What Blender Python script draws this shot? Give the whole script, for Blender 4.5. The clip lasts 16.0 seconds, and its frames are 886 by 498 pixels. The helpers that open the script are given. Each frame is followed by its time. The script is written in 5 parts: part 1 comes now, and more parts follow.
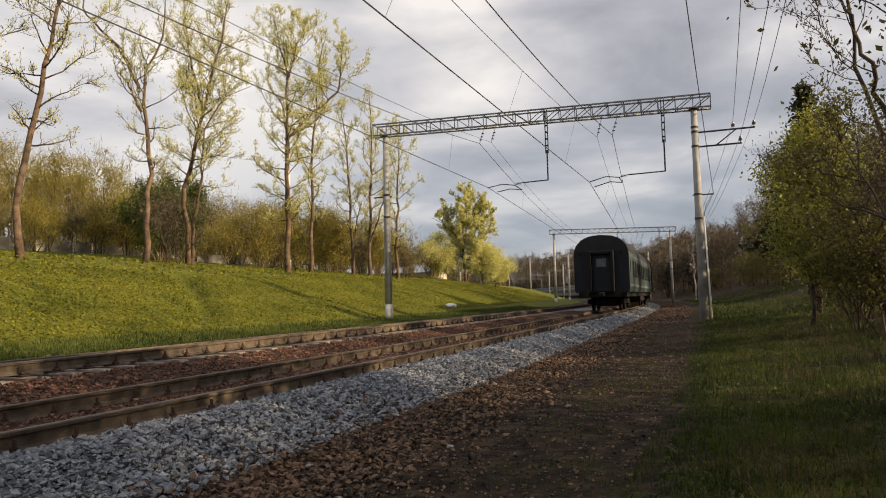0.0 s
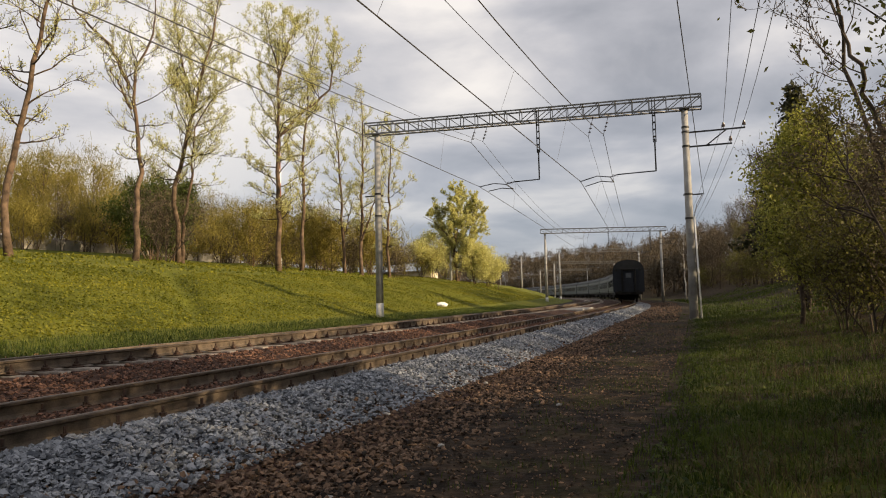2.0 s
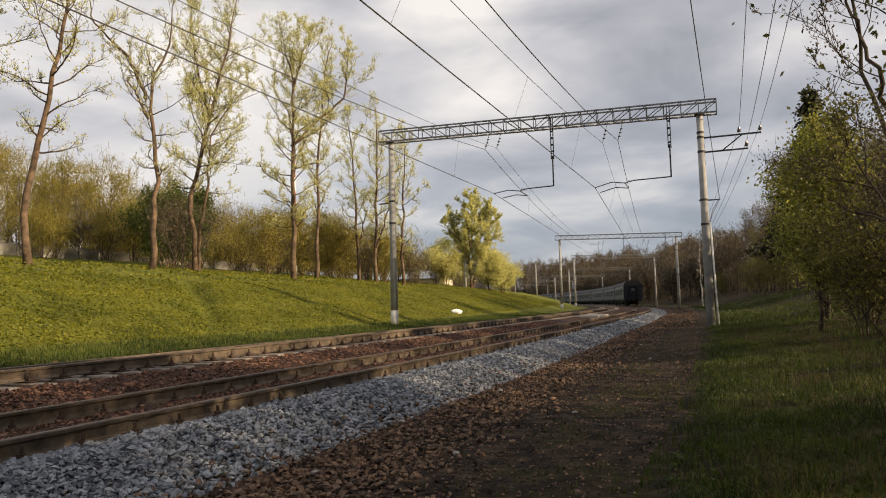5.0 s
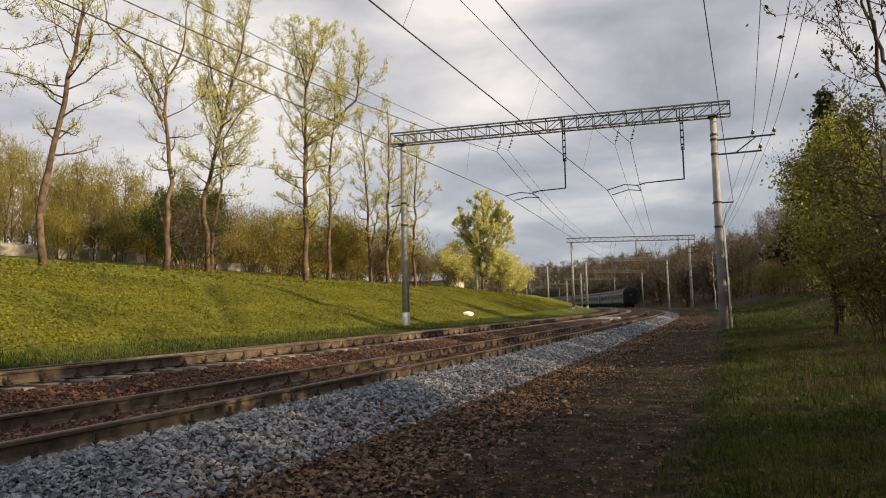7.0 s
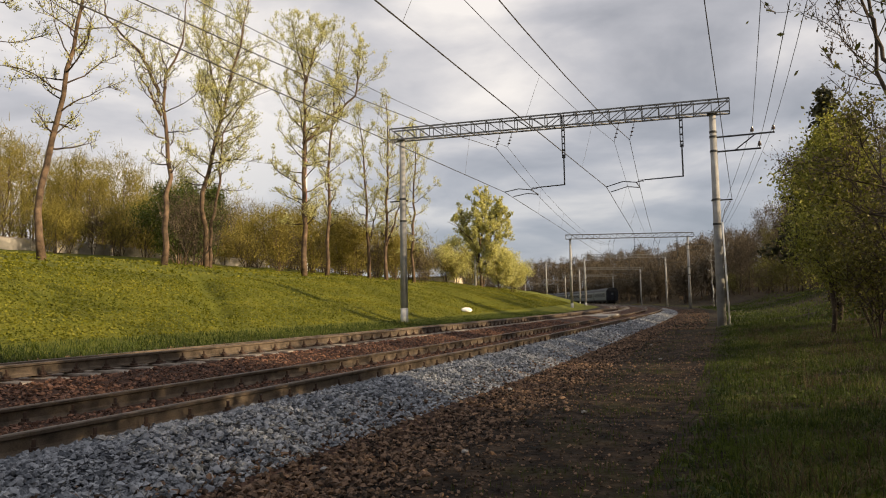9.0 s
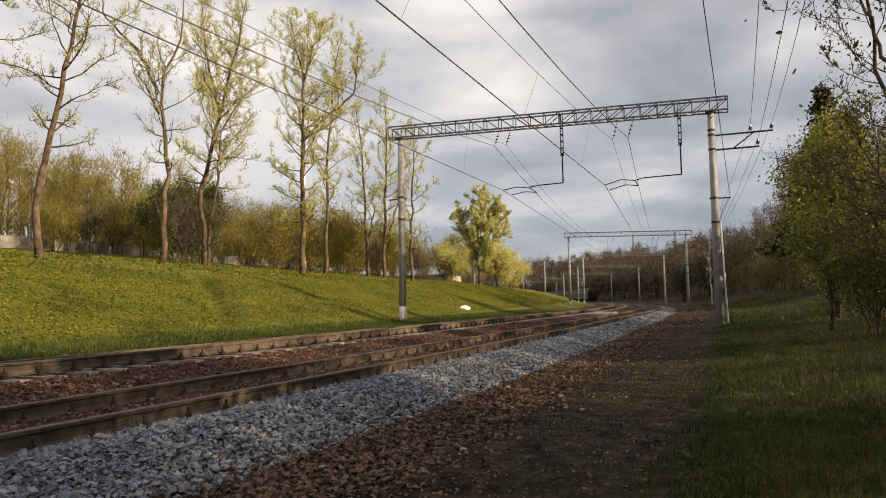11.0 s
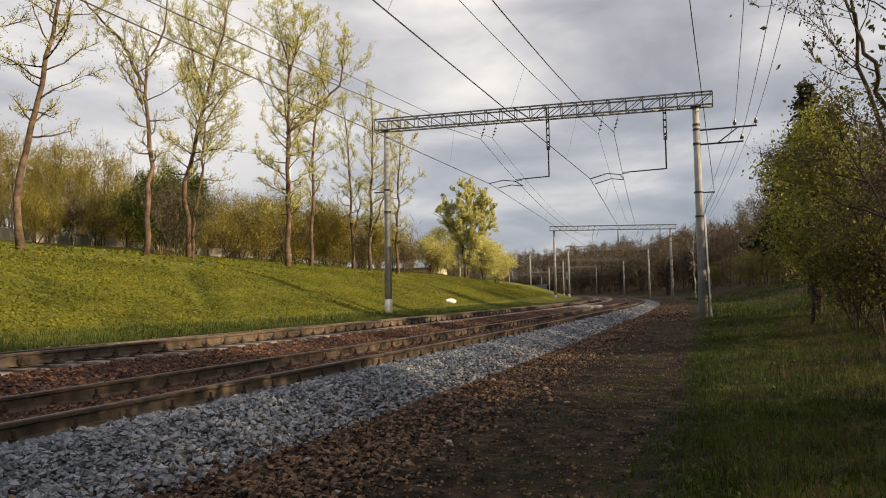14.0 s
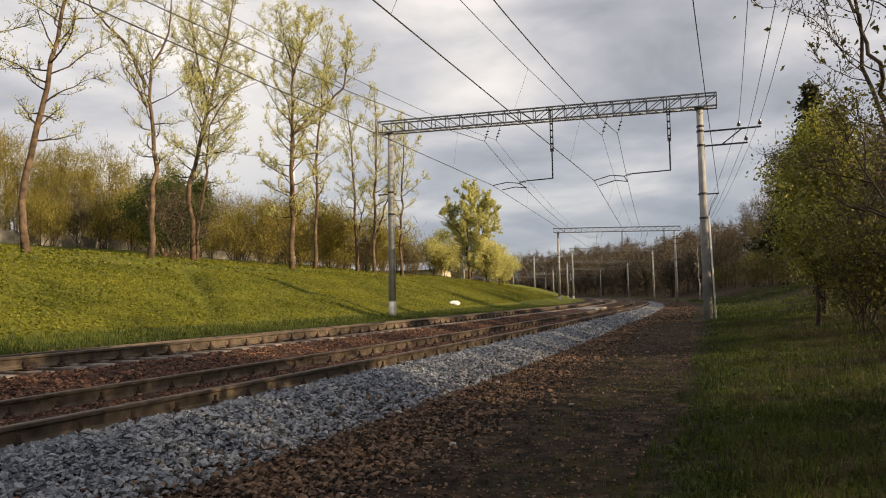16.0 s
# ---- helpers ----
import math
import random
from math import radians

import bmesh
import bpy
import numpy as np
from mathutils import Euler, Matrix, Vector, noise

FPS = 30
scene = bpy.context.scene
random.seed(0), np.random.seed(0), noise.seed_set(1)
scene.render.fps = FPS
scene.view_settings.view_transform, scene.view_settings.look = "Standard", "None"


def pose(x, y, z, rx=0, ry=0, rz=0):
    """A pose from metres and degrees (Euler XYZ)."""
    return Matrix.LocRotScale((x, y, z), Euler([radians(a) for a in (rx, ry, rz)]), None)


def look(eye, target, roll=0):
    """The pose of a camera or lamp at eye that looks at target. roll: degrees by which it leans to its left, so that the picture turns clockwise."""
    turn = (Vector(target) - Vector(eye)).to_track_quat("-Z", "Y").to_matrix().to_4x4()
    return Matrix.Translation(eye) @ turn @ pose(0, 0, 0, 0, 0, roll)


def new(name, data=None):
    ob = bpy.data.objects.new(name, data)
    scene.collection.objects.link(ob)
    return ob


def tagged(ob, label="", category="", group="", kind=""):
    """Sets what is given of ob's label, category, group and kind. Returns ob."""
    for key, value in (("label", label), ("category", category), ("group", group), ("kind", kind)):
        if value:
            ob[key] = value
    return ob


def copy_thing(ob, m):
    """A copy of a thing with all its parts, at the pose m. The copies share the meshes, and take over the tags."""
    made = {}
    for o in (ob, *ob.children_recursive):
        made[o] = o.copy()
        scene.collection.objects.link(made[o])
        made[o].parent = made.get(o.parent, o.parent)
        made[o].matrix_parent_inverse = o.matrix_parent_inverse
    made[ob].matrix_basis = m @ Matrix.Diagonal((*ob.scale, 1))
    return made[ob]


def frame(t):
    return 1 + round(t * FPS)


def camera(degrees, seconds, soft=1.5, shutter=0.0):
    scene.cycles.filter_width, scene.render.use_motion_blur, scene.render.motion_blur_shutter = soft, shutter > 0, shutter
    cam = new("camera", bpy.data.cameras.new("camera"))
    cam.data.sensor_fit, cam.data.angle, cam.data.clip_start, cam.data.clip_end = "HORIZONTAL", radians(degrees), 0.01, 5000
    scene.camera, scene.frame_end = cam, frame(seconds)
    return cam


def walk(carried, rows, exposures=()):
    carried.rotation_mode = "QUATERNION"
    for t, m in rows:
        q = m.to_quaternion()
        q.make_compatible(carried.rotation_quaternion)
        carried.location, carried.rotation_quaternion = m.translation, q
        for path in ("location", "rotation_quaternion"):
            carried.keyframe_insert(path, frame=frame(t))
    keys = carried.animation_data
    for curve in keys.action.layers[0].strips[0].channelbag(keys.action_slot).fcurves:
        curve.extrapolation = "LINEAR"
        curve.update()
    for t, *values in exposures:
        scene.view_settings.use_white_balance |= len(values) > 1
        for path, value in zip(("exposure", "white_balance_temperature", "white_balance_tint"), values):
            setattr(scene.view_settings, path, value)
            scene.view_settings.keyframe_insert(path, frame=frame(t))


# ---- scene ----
cam = camera(64.2, 16.0, soft=1.05)
EYE = (0.0, 0.0, 0.917)
# seconds, yaw, pitch, roll of the hand-held camera, which stands in one spot
TURNS = [
    (0.0, -0.15, 4.08, 1.46),
    (0.5, -0.48, 4.02, 1.37),
    (1.0, -0.23, 3.98, 1.57),
    (1.5, -0.66, 3.81, 1.19),
    (2.0, -0.86, 3.98, 1.37),
    (2.5, -0.38, 3.99, 1.65),
    (3.0, 0.65, 3.95, 1.34),
    (3.5, 0.14, 3.60, 1.12),
    (4.0, 0.30, 4.15, 1.56),
    (6.5, 0.64, 4.73, 1.08),
    (7.0, 1.24, 4.78, 1.30),
    (7.5, 0.93, 4.51, 1.44),
    (8.0, 0.95, 4.43, 1.37),
    (8.5, 0.99, 4.43, 1.22),
    (9.0, 1.11, 4.45, 1.03),
    (11.5, 0.92, 4.28, 1.11),
    (12.0, 0.65, 4.37, 1.45),
    (12.5, 0.00, 4.40, 0.90),
    (13.0, -0.01, 4.29, 0.88),
    (13.5, -0.02, 4.06, 0.80),
    (14.0, -0.17, 3.71, 0.91),
    (14.5, 0.84, 3.57, 2.03),
    (15.0, 0.20, 3.46, 1.21),
    (15.5, 0.21, 3.64, 1.06),
    (16.0, 0.15, 3.89, 1.01),
]
walk(cam, [(t, pose(*EYE, 90 + p, r, w)) for t, w, p, r in TURNS], exposures=[(0.0, -0.11, 6780, 12.5)])

# ---- light ----
SUN_BEARING, SUN_HEIGHT = 110.0, 21.0
sun = new("sun", bpy.data.lights.new("sun", "SUN"))
sun.data.energy, sun.data.angle, sun.data.color = 8.4, radians(0.6), (1.0, 0.80, 0.52)
sb, sh = radians(SUN_BEARING), radians(SUN_HEIGHT)
sun.matrix_world = look((60 * math.sin(sb), 60 * math.cos(sb), 60 * math.tan(sh)), (0, 0, 0))


def sky_world():
    world = bpy.data.worlds.new("sky")
    scene.world = world
    world.use_nodes = True
    t = world.node_tree
    N, L = t.nodes, t.links
    N.clear()
    out, bg = N.new("ShaderNodeOutputWorld"), N.new("ShaderNodeBackground")
    L.new(bg.outputs[0], out.inputs[0])
    sky = N.new("ShaderNodeTexSky")
    sky.sky_type, sky.sun_disc = "NISHITA", False
    sky.sun_elevation, sky.sun_rotation = radians(SUN_HEIGHT), radians(SUN_BEARING)
    dim = N.new("ShaderNodeVectorMath")
    dim.operation = "SCALE"
    dim.inputs["Scale"].default_value = 0.10
    L.new(sky.outputs[0], dim.inputs[0])
    # the cloud deck: the way up, laid out on a flat ceiling
    tc = N.new("ShaderNodeTexCoord")
    sep = N.new("ShaderNodeSeparateXYZ")
    L.new(tc.outputs["Generated"], sep.inputs[0])
    up = N.new("ShaderNodeMath")
    up.operation = "MAXIMUM"
    L.new(sep.outputs[2], up.inputs[0])
    up.inputs[1].default_value = 0.0
    lift = N.new("ShaderNodeMath")
    lift.operation = "ADD"
    lift.inputs[1].default_value = 0.16
    L.new(up.outputs[0], lift.inputs[0])
    div = N.new("ShaderNodeVectorMath")
    div.operation = "DIVIDE"
    comb = N.new("ShaderNodeCombineXYZ")
    for k in range(3):
        L.new(lift.outputs[0], comb.inputs[k])
    L.new(tc.outputs["Generated"], div.inputs[0])
    L.new(comb.outputs[0], div.inputs[1])
    mp = N.new("ShaderNodeMapping")
    mp.inputs["Location"].default_value = (3.1, 0.4, 0.0)
    mp.inputs["Scale"].default_value = (1.0, 1.0, 0.0)
    L.new(div.outputs[0], mp.inputs[0])
    big = N.new("ShaderNodeTexNoise")
    big.inputs["Scale"].default_value = 1.45
    big.inputs["Detail"].default_value = 7.0
    big.inputs["Roughness"].default_value = 0.50
    big.inputs["Distortion"].default_value = 0.3
    L.new(mp.outputs[0], big.inputs[0])
    ramp = N.new("ShaderNodeValToRGB")
    e = ramp.color_ramp.elements
    e[0].position, e[0].color = 0.34, (0.37, 0.39, 0.435, 1)
    e[1].position, e[1].color = 0.66, (0.98, 0.955, 0.92, 1)
    m = e.new(0.46)
    m.color = (0.525, 0.54, 0.585, 1)
    m = e.new(0.55)
    m.color = (0.70, 0.70, 0.72, 1)
    glow = N.new("ShaderNodeVectorMath")
    glow.operation = "DOT_PRODUCT"
    glow.inputs[1].default_value = (-0.56, 0.78, 0.28)
    L.new(tc.outputs["Generated"], glow.inputs[0])
    gain = N.new("ShaderNodeMapRange")
    gain.inputs[1].default_value, gain.inputs[2].default_value = 0.70, 1.0
    gain.inputs[3].default_value, gain.inputs[4].default_value = 0.0, 0.13
    L.new(glow.outputs["Value"], gain.inputs[0])
    both = N.new("ShaderNodeMath")
    both.operation = "ADD"
    L.new(big.outputs[0], both.inputs[0])
    L.new(gain.outputs[0], both.inputs[1])
    L.new(both.outputs[0], ramp.inputs[0])
    # towards the horizon the deck thins into blue-grey haze
    hz = N.new("ShaderNodeMapRange")
    hz.inputs[1].default_value, hz.inputs[2].default_value = 0.0, 0.30
    hz.inputs[3].default_value, hz.inputs[4].default_value = 0.85, 0.0
    L.new(up.outputs[0], hz.inputs[0])
    mixh = N.new("ShaderNodeMix")
    mixh.data_type = "RGBA"
    L.new(hz.outputs[0], mixh.inputs[0])
    L.new(ramp.outputs[0], mixh.inputs[6])
    west = N.new("ShaderNodeVectorMath")
    west.operation = "DOT_PRODUCT"
    west.inputs[1].default_value = (-0.80, 0.58, 0.12)
    L.new(tc.outputs["Generated"], west.inputs[0])
    warm = N.new("ShaderNodeMapRange")
    warm.inputs[1].default_value, warm.inputs[2].default_value = 0.76, 0.97
    L.new(west.outputs["Value"], warm.inputs[0])
    tone = N.new("ShaderNodeMix")
    tone.data_type = "RGBA"
    L.new(warm.outputs[0], tone.inputs[0])
    tone.inputs[6].default_value = (0.275, 0.34, 0.435, 1)
    tone.inputs[7].default_value = (0.85, 0.80, 0.775, 1)
    L.new(tone.outputs[2], mixh.inputs[7])
    mixs = N.new("ShaderNodeMix")
    mixs.data_type = "RGBA"
    mixs.inputs[0].default_value = 0.88
    L.new(dim.outputs[0], mixs.inputs[6])
    L.new(mixh.outputs[2], mixs.inputs[7])
    L.new(mixs.outputs[2], bg.inputs[0])
    bg.inputs[1].default_value = 1.13


sky_world()

# ---- the plan: the near track is an arc; s runs along it, d is the offset to its outer side ----
HEADING, NEAR, RADIUS = radians(22.806), 5.972, 595.6
NRM = Vector((math.cos(HEADING), -math.sin(HEADING)))
MID = -NRM * (NEAR + RADIUS)


def ease(x, a, b):
    x = min(1.0, max(0.0, (x - a) / (b - a)))
    return x * x * (3 - 2 * x)


def ease_in(s):
    """How far the tracks swing out of the plain arc past the first portal."""
    return 1.15 * ease(s, 28, 88)


def arc(s, d, z=0.0):
    a = s / RADIUS
    d = d + ease_in(s)
    c, n = math.cos(a), math.sin(a)
    r = RADIUS + d
    return Vector((MID.x + r * (NRM.x * c - NRM.y * n), MID.y + r * (NRM.x * n + NRM.y * c), z))


def arc_turn(s):
    return math.degrees(s / RADIUS) - math.degrees(HEADING) - math.degrees(math.atan(ease_in(s + 0.5) - ease_in(s - 0.5)))


def arc_pose(s, d, z=0.0, turn=0.0, lean=0.0):
    p = arc(s, d, z)
    return pose(p.x, p.y, p.z, lean, 0, arc_turn(s) + turn)


PROFILE = [(-600, 9.0), (-120, 8.2), (-70, 7.0), (-46, 5.75), (-35, 4.6), (-26, 3.5), (-22, 3.1), (-19.5, 2.75), (-17.0, 2.42), (-15.4, 2.05), (-10.4, 0.55), (-9.3, 0.2),
           (-8.2, 0.03), (-6.6, -0.06), (-6.0, -0.03), (-2.6, -0.04), (-1.6, -0.20), (-0.95, -0.20), (-0.66, -0.195), (0.66, -0.195), (0.9, -0.17), (1.35, -0.15), (1.7, -0.24), (2.3, -0.42), (3.0, -0.50),
           (5.2, -0.47), (6.5, -0.40), (8.0, -0.25), (11.0, 0.4), (16.0, 1.7), (24.0, 3.2), (45.0, 6.5), (90.0, 9.5), (3200.0, 40.0)]
PD, PZ = [p[0] for p in PROFILE], [p[1] for p in PROFILE]


def ground_z(s, d):
    z = float(np.interp(d, PD, PZ))
    z += 0.27 * ease(s, 6, 30) * ease(d, 1.9, 3.2) * (1 - ease(d, 6.5, 10))
    if d < -9 or d > 5.6:
        far = min(1.0, (-9 - d) / 4 if d < -9 else (d - 5.6) / 4)
        z += far * (0.28 * noise.noise((s * 0.07, d * 0.1, 3.0)) + 0.10 * noise.noise((s * 0.4, d * 0.4, 7.0)))
    if -19 < d < -9.5:
        # two washed-out gullies run down the bank
        fall = ease(d, -19, -16.5) * (1 - ease(d, -12, -9.5))
        z -= 0.42 * fall * math.exp(-((s - 24.4 + (d + 15.2)) / 0.8) ** 2)
        z -= 0.75 * fall * math.exp(-((s - 53.6 - 0.25 * (d + 13)) / 1.9) ** 2)
        z += 0.16 * fall * noise.noise((s * 0.28, d * 0.45, 12.0))
    if -20 < d < 12:
        z += 0.018 * noise.noise((s * 1.7, d * 1.7, 1.0))
    if 2.4 < d < 6.0:
        z += 0.03 * noise.noise((s * 0.9, d * 1.5, 5.0))
    return z


# ---- materials ----
def surface(name, a, b, scale=6.0, rough=0.8, bump=0.2, fine=60.0, metal=0.0, c=None, space="Object", spec=0.3, isle=0.0, thin=0.0, one=0.0):
    """Two tones broken up at two scales, with fine relief. isle: how far pieces of the mesh differ; one: how far objects differ; thin: light that passes through leaves."""
    m = bpy.data.materials.new(name)
    m.use_nodes = True
    N, L = m.node_tree.nodes, m.node_tree.links
    bs = N["Principled BSDF"]
    tc = N.new("ShaderNodeTexCoord")
    if space == "World":
        tc = N.new("ShaderNodeNewGeometry")
        vec = tc.outputs["Position"]
    else:
        vec = tc.outputs["Object"]
    n1, n2 = N.new("ShaderNodeTexNoise"), N.new("ShaderNodeTexNoise")
    for n, sc in ((n1, scale), (n2, fine)):
        L.new(vec, n.inputs["Vector"])
        n.inputs["Scale"].default_value = sc
        n.inputs["Detail"].default_value = 5.0
    add = N.new("ShaderNodeMath")
    add.operation = "MULTIPLY_ADD"
    L.new(n2.outputs[0], add.inputs[0])
    add.inputs[1].default_value = 0.45
    L.new(n1.outputs[0], add.inputs[2])
    val = add.outputs[0]
    if isle or one:
        src = N.new("ShaderNodeNewGeometry").outputs["Random Per Island"] if isle else N.new("ShaderNodeObjectInfo").outputs["Random"]
        ad = N.new("ShaderNodeMath")
        ad.operation = "MULTIPLY_ADD"
        L.new(src, ad.inputs[0])
        ad.inputs[1].default_value = isle or one
        L.new(val, ad.inputs[2])
        sub = N.new("ShaderNodeMath")
        sub.operation = "SUBTRACT"
        L.new(ad.outputs[0], sub.inputs[0])
        sub.inputs[1].default_value = (isle or one) / 2
        val = sub.outputs[0]
    ramp = N.new("ShaderNodeValToRGB")
    e = ramp.color_ramp.elements
    e[0].position, e[0].color = 0.5, (*a, 1)
    e[1].position, e[1].color = 0.95, (*b, 1)
    if c:
        k = e.new(0.72)
        k.color = (*c, 1)
    L.new(val, ramp.inputs[0])
    L.new(ramp.outputs[0], bs.inputs["Base Color"])
    bs.inputs["Roughness"].default_value = rough
    bs.inputs["Metallic"].default_value = metal
    bs.inputs["Specular IOR Level"].default_value = spec
    if bump:
        bp = N.new("ShaderNodeBump")
        bp.inputs["Strength"].default_value = bump
        bp.inputs["Distance"].default_value = 0.02
        L.new(n2.outputs[0], bp.inputs["Height"])
        L.new(bp.outputs[0], bs.inputs["Normal"])
    if thin:
        tr = N.new("ShaderNodeBsdfTranslucent")
        L.new(ramp.outputs[0], tr.inputs[0])
        mx = N.new("ShaderNodeMixShader")
        mx.inputs[0].default_value = thin
        out = N["Material Output"]
        L.new(bs.outputs[0], mx.inputs[1])
        L.new(tr.outputs[0], mx.inputs[2])
        L.new(mx.outputs[0], out.inputs[0])
    return m


M = {}
M["rail"] = surface("rusted_rail_steel", (0.052, 0.040, 0.029), (0.19, 0.145, 0.105), 5, 0.7, 0.25, 90, 0.25, space="World")
M["railtop"] = surface("worn_rail_head", (0.060, 0.045, 0.034), (0.15, 0.115, 0.090), 9, 0.55, 0.05, 80, 0.2, space="World")
M["clip"] = surface("rusted_fastening", (0.030, 0.020, 0.016), (0.09, 0.055, 0.04), 9, 0.8, 0.3, 60, 0.2)
M["sleeper"] = surface("weathered_concrete_sleeper", (0.14, 0.115, 0.095), (0.36, 0.31, 0.26), 4, 0.9, 0.3, 70, one=0.2)
M["concrete"] = surface("post_concrete", (0.22, 0.217, 0.21), (0.40, 0.393, 0.38), 2.2, 0.88, 0.25, 50)
M["limewash"] = surface("limewashed_concrete", (0.40, 0.39, 0.37), (0.62, 0.61, 0.58), 4, 0.9, 0.2, 50)
M["steel"] = surface("galvanised_steel_weathered", (0.12, 0.115, 0.11), (0.27, 0.265, 0.255), 3, 0.6, 0.1, 60, 0.35)
M["darksteel"] = surface("dark_steel", (0.030, 0.030, 0.031), (0.075, 0.073, 0.07), 4, 0.6, 0.1, 50, 0.3)
M["wire"] = surface("oxidised_copper_wire", (0.045, 0.042, 0.04), (0.09, 0.085, 0.08), 3, 0.5, 0.0, 30, 0.5)
M["porcelain"] = surface("brown_porcelain", (0.03, 0.018, 0.013), (0.06, 0.035, 0.025), 5, 0.25, 0.0, 40, spec=0.5)
M["glassins"] = surface("pale_insulator", (0.42, 0.44, 0.44), (0.6, 0.62, 0.61), 5, 0.3, 0.0, 40, spec=0.5)
M["greystone"] = surface("fresh_grey_gravel", (0.080, 0.090, 0.107), (0.345, 0.362, 0.392), 9, 0.85, 0.3, 60, isle=0.42, space="World")
M["redstone"] = surface("rusty_red_ballast", (0.040, 0.020, 0.014), (0.23, 0.122, 0.082), 8, 0.9, 0.3, 60, isle=0.5, space="World")
M["brownstone"] = surface("brown_old_ballast", (0.016, 0.011, 0.0075), (0.215, 0.138, 0.092), 8, 0.9, 0.3, 60, isle=0.55, space="World")
M["bark"] = surface("grey_brown_bark", (0.030, 0.021, 0.015), (0.19, 0.128, 0.084), 3, 0.95, 0.7, 30)
M["darkbark"] = surface("dark_bark", (0.028, 0.021, 0.016), (0.085, 0.065, 0.048), 3, 0.95, 0.6, 30)
M["birch"] = surface("birch_bark", (0.10, 0.09, 0.08), (0.70, 0.68, 0.64), 2.5, 0.85, 0.3, 20)
M["twig"] = surface("dark_twig_bark", (0.022, 0.016, 0.012), (0.085, 0.058, 0.040), 3, 0.95, 0.4, 30)
M["leaf"] = surface("young_yellow_green_leaves", (0.46, 0.45, 0.15), (0.72, 0.69, 0.33), 1.2, 0.6, 0, 30, isle=0.5, thin=0.58)
M["leafwarm"] = surface("olive_bud_leaves", (0.150, 0.128, 0.024), (0.315, 0.262, 0.060), 0.8, 0.7, 0, 30, isle=0.5, thin=0.4)
M["leafgreen"] = surface("fresh_green_leaves", (0.040, 0.062, 0.010), (0.105, 0.130, 0.024), 1.0, 0.6, 0, 30, isle=0.5, thin=0.4)
M["leafdark"] = surface("shaded_green_leaves", (0.070, 0.070, 0.014), (0.18, 0.165, 0.036), 1.0, 0.6, 0, 30, isle=0.5, thin=0.35)
M["leafbrown"] = surface("brown_bud_twigs", (0.062, 0.049, 0.033), (0.150, 0.118, 0.078), 0.8, 0.8, 0, 30, isle=0.5, thin=0.25)
M["leafpath"] = surface("olive_green_leaves", (0.150, 0.165, 0.024), (0.37, 0.36, 0.075), 1.0, 0.6, 0, 30, isle=0.6, thin=0.4)
M["needle"] = surface("dark_spruce_needles", (0.030, 0.033, 0.015), (0.080, 0.078, 0.036), 2.0, 0.8, 0, 40, isle=0.5, thin=0.1)
# blade tone lowered to deepen the shade by the path and bank foot
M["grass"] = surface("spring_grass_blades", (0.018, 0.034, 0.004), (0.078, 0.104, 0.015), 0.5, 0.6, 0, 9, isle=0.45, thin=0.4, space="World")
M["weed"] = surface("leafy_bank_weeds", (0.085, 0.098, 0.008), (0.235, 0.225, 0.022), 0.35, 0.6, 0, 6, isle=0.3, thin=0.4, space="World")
M["straw"] = surface("dry_last_year_grass", (0.034, 0.025, 0.013), (0.115, 0.086, 0.046), 1.0, 0.8, 0, 12, isle=0.5, thin=0.3, space="World")
M["coach"] = surface("coach_side_green_paint", (0.028, 0.042, 0.045), (0.055, 0.074, 0.078), 1.2, 0.45, 0.04, 25, spec=0.4)
# coach end, roof, underframe and rubber: the rear's shade is in these near-black tones
M["coachshade"] = surface("coach_end_blue_paint_with_shade", (0.0030, 0.0046, 0.0080), (0.0075, 0.011, 0.018), 2, 0.55, 0.04, 25)
M["stripe"] = surface("coach_pale_stripe", (0.12, 0.135, 0.14), (0.19, 0.205, 0.21), 2, 0.5, 0.03, 25)
M["roof"] = surface("coach_roof_grey_with_shade", (0.008, 0.009, 0.010), (0.020, 0.021, 0.023), 1.5, 0.65, 0.05, 30)
M["under"] = surface("grimy_underframe_with_shade", (0.005, 0.0045, 0.004), (0.014, 0.0125, 0.011), 4, 0.85, 0.2, 40)
M["rubber"] = surface("gangway_rubber", (0.003, 0.003, 0.0035), (0.007, 0.007, 0.008), 6, 0.8, 0.2, 40)
M["glass"] = surface("dark_window_glass", (0.012, 0.015, 0.018), (0.03, 0.035, 0.04), 1, 0.08, 0, 10, spec=0.6)
# paler than the side windows: the sky's reflection is put into the colour
M["pale"] = surface("door_glass_with_reflection", (0.06, 0.068, 0.075), (0.11, 0.118, 0.125), 3, 0.2, 0, 20, spec=0.6)
M["shed"] = surface("cream_shed_plaster", (0.42, 0.36, 0.28), (0.66, 0.58, 0.46), 1.5, 0.9, 0.2, 30)
M["slate"] = surface("grey_fibre_cement_sheet", (0.16, 0.14, 0.125), (0.30, 0.27, 0.24), 1.5, 0.9, 0.2, 30)
M["fence"] = surface("pale_concrete_fence", (0.22, 0.205, 0.18), (0.38, 0.355, 0.315), 1.2, 0.9, 0.2, 30)
M["brick"] = surface("orange_brick_chimney", (0.22, 0.085, 0.050), (0.36, 0.16, 0.10), 3, 0.9, 0.2, 30)
M["plastic"] = surface("white_plastic_bag", (0.70, 0.69, 0.66), (0.85, 0.84, 0.82), 5, 0.5, 0.2, 30)
M["pvc"] = surface("white_cable_pipe", (0.66, 0.65, 0.62), (0.82, 0.81, 0.79), 3, 0.5, 0.05, 30)
M["slab"] = surface("pale_crossing_concrete", (0.20, 0.19, 0.178), (0.34, 0.33, 0.31), 1.5, 0.9, 0.2, 40)


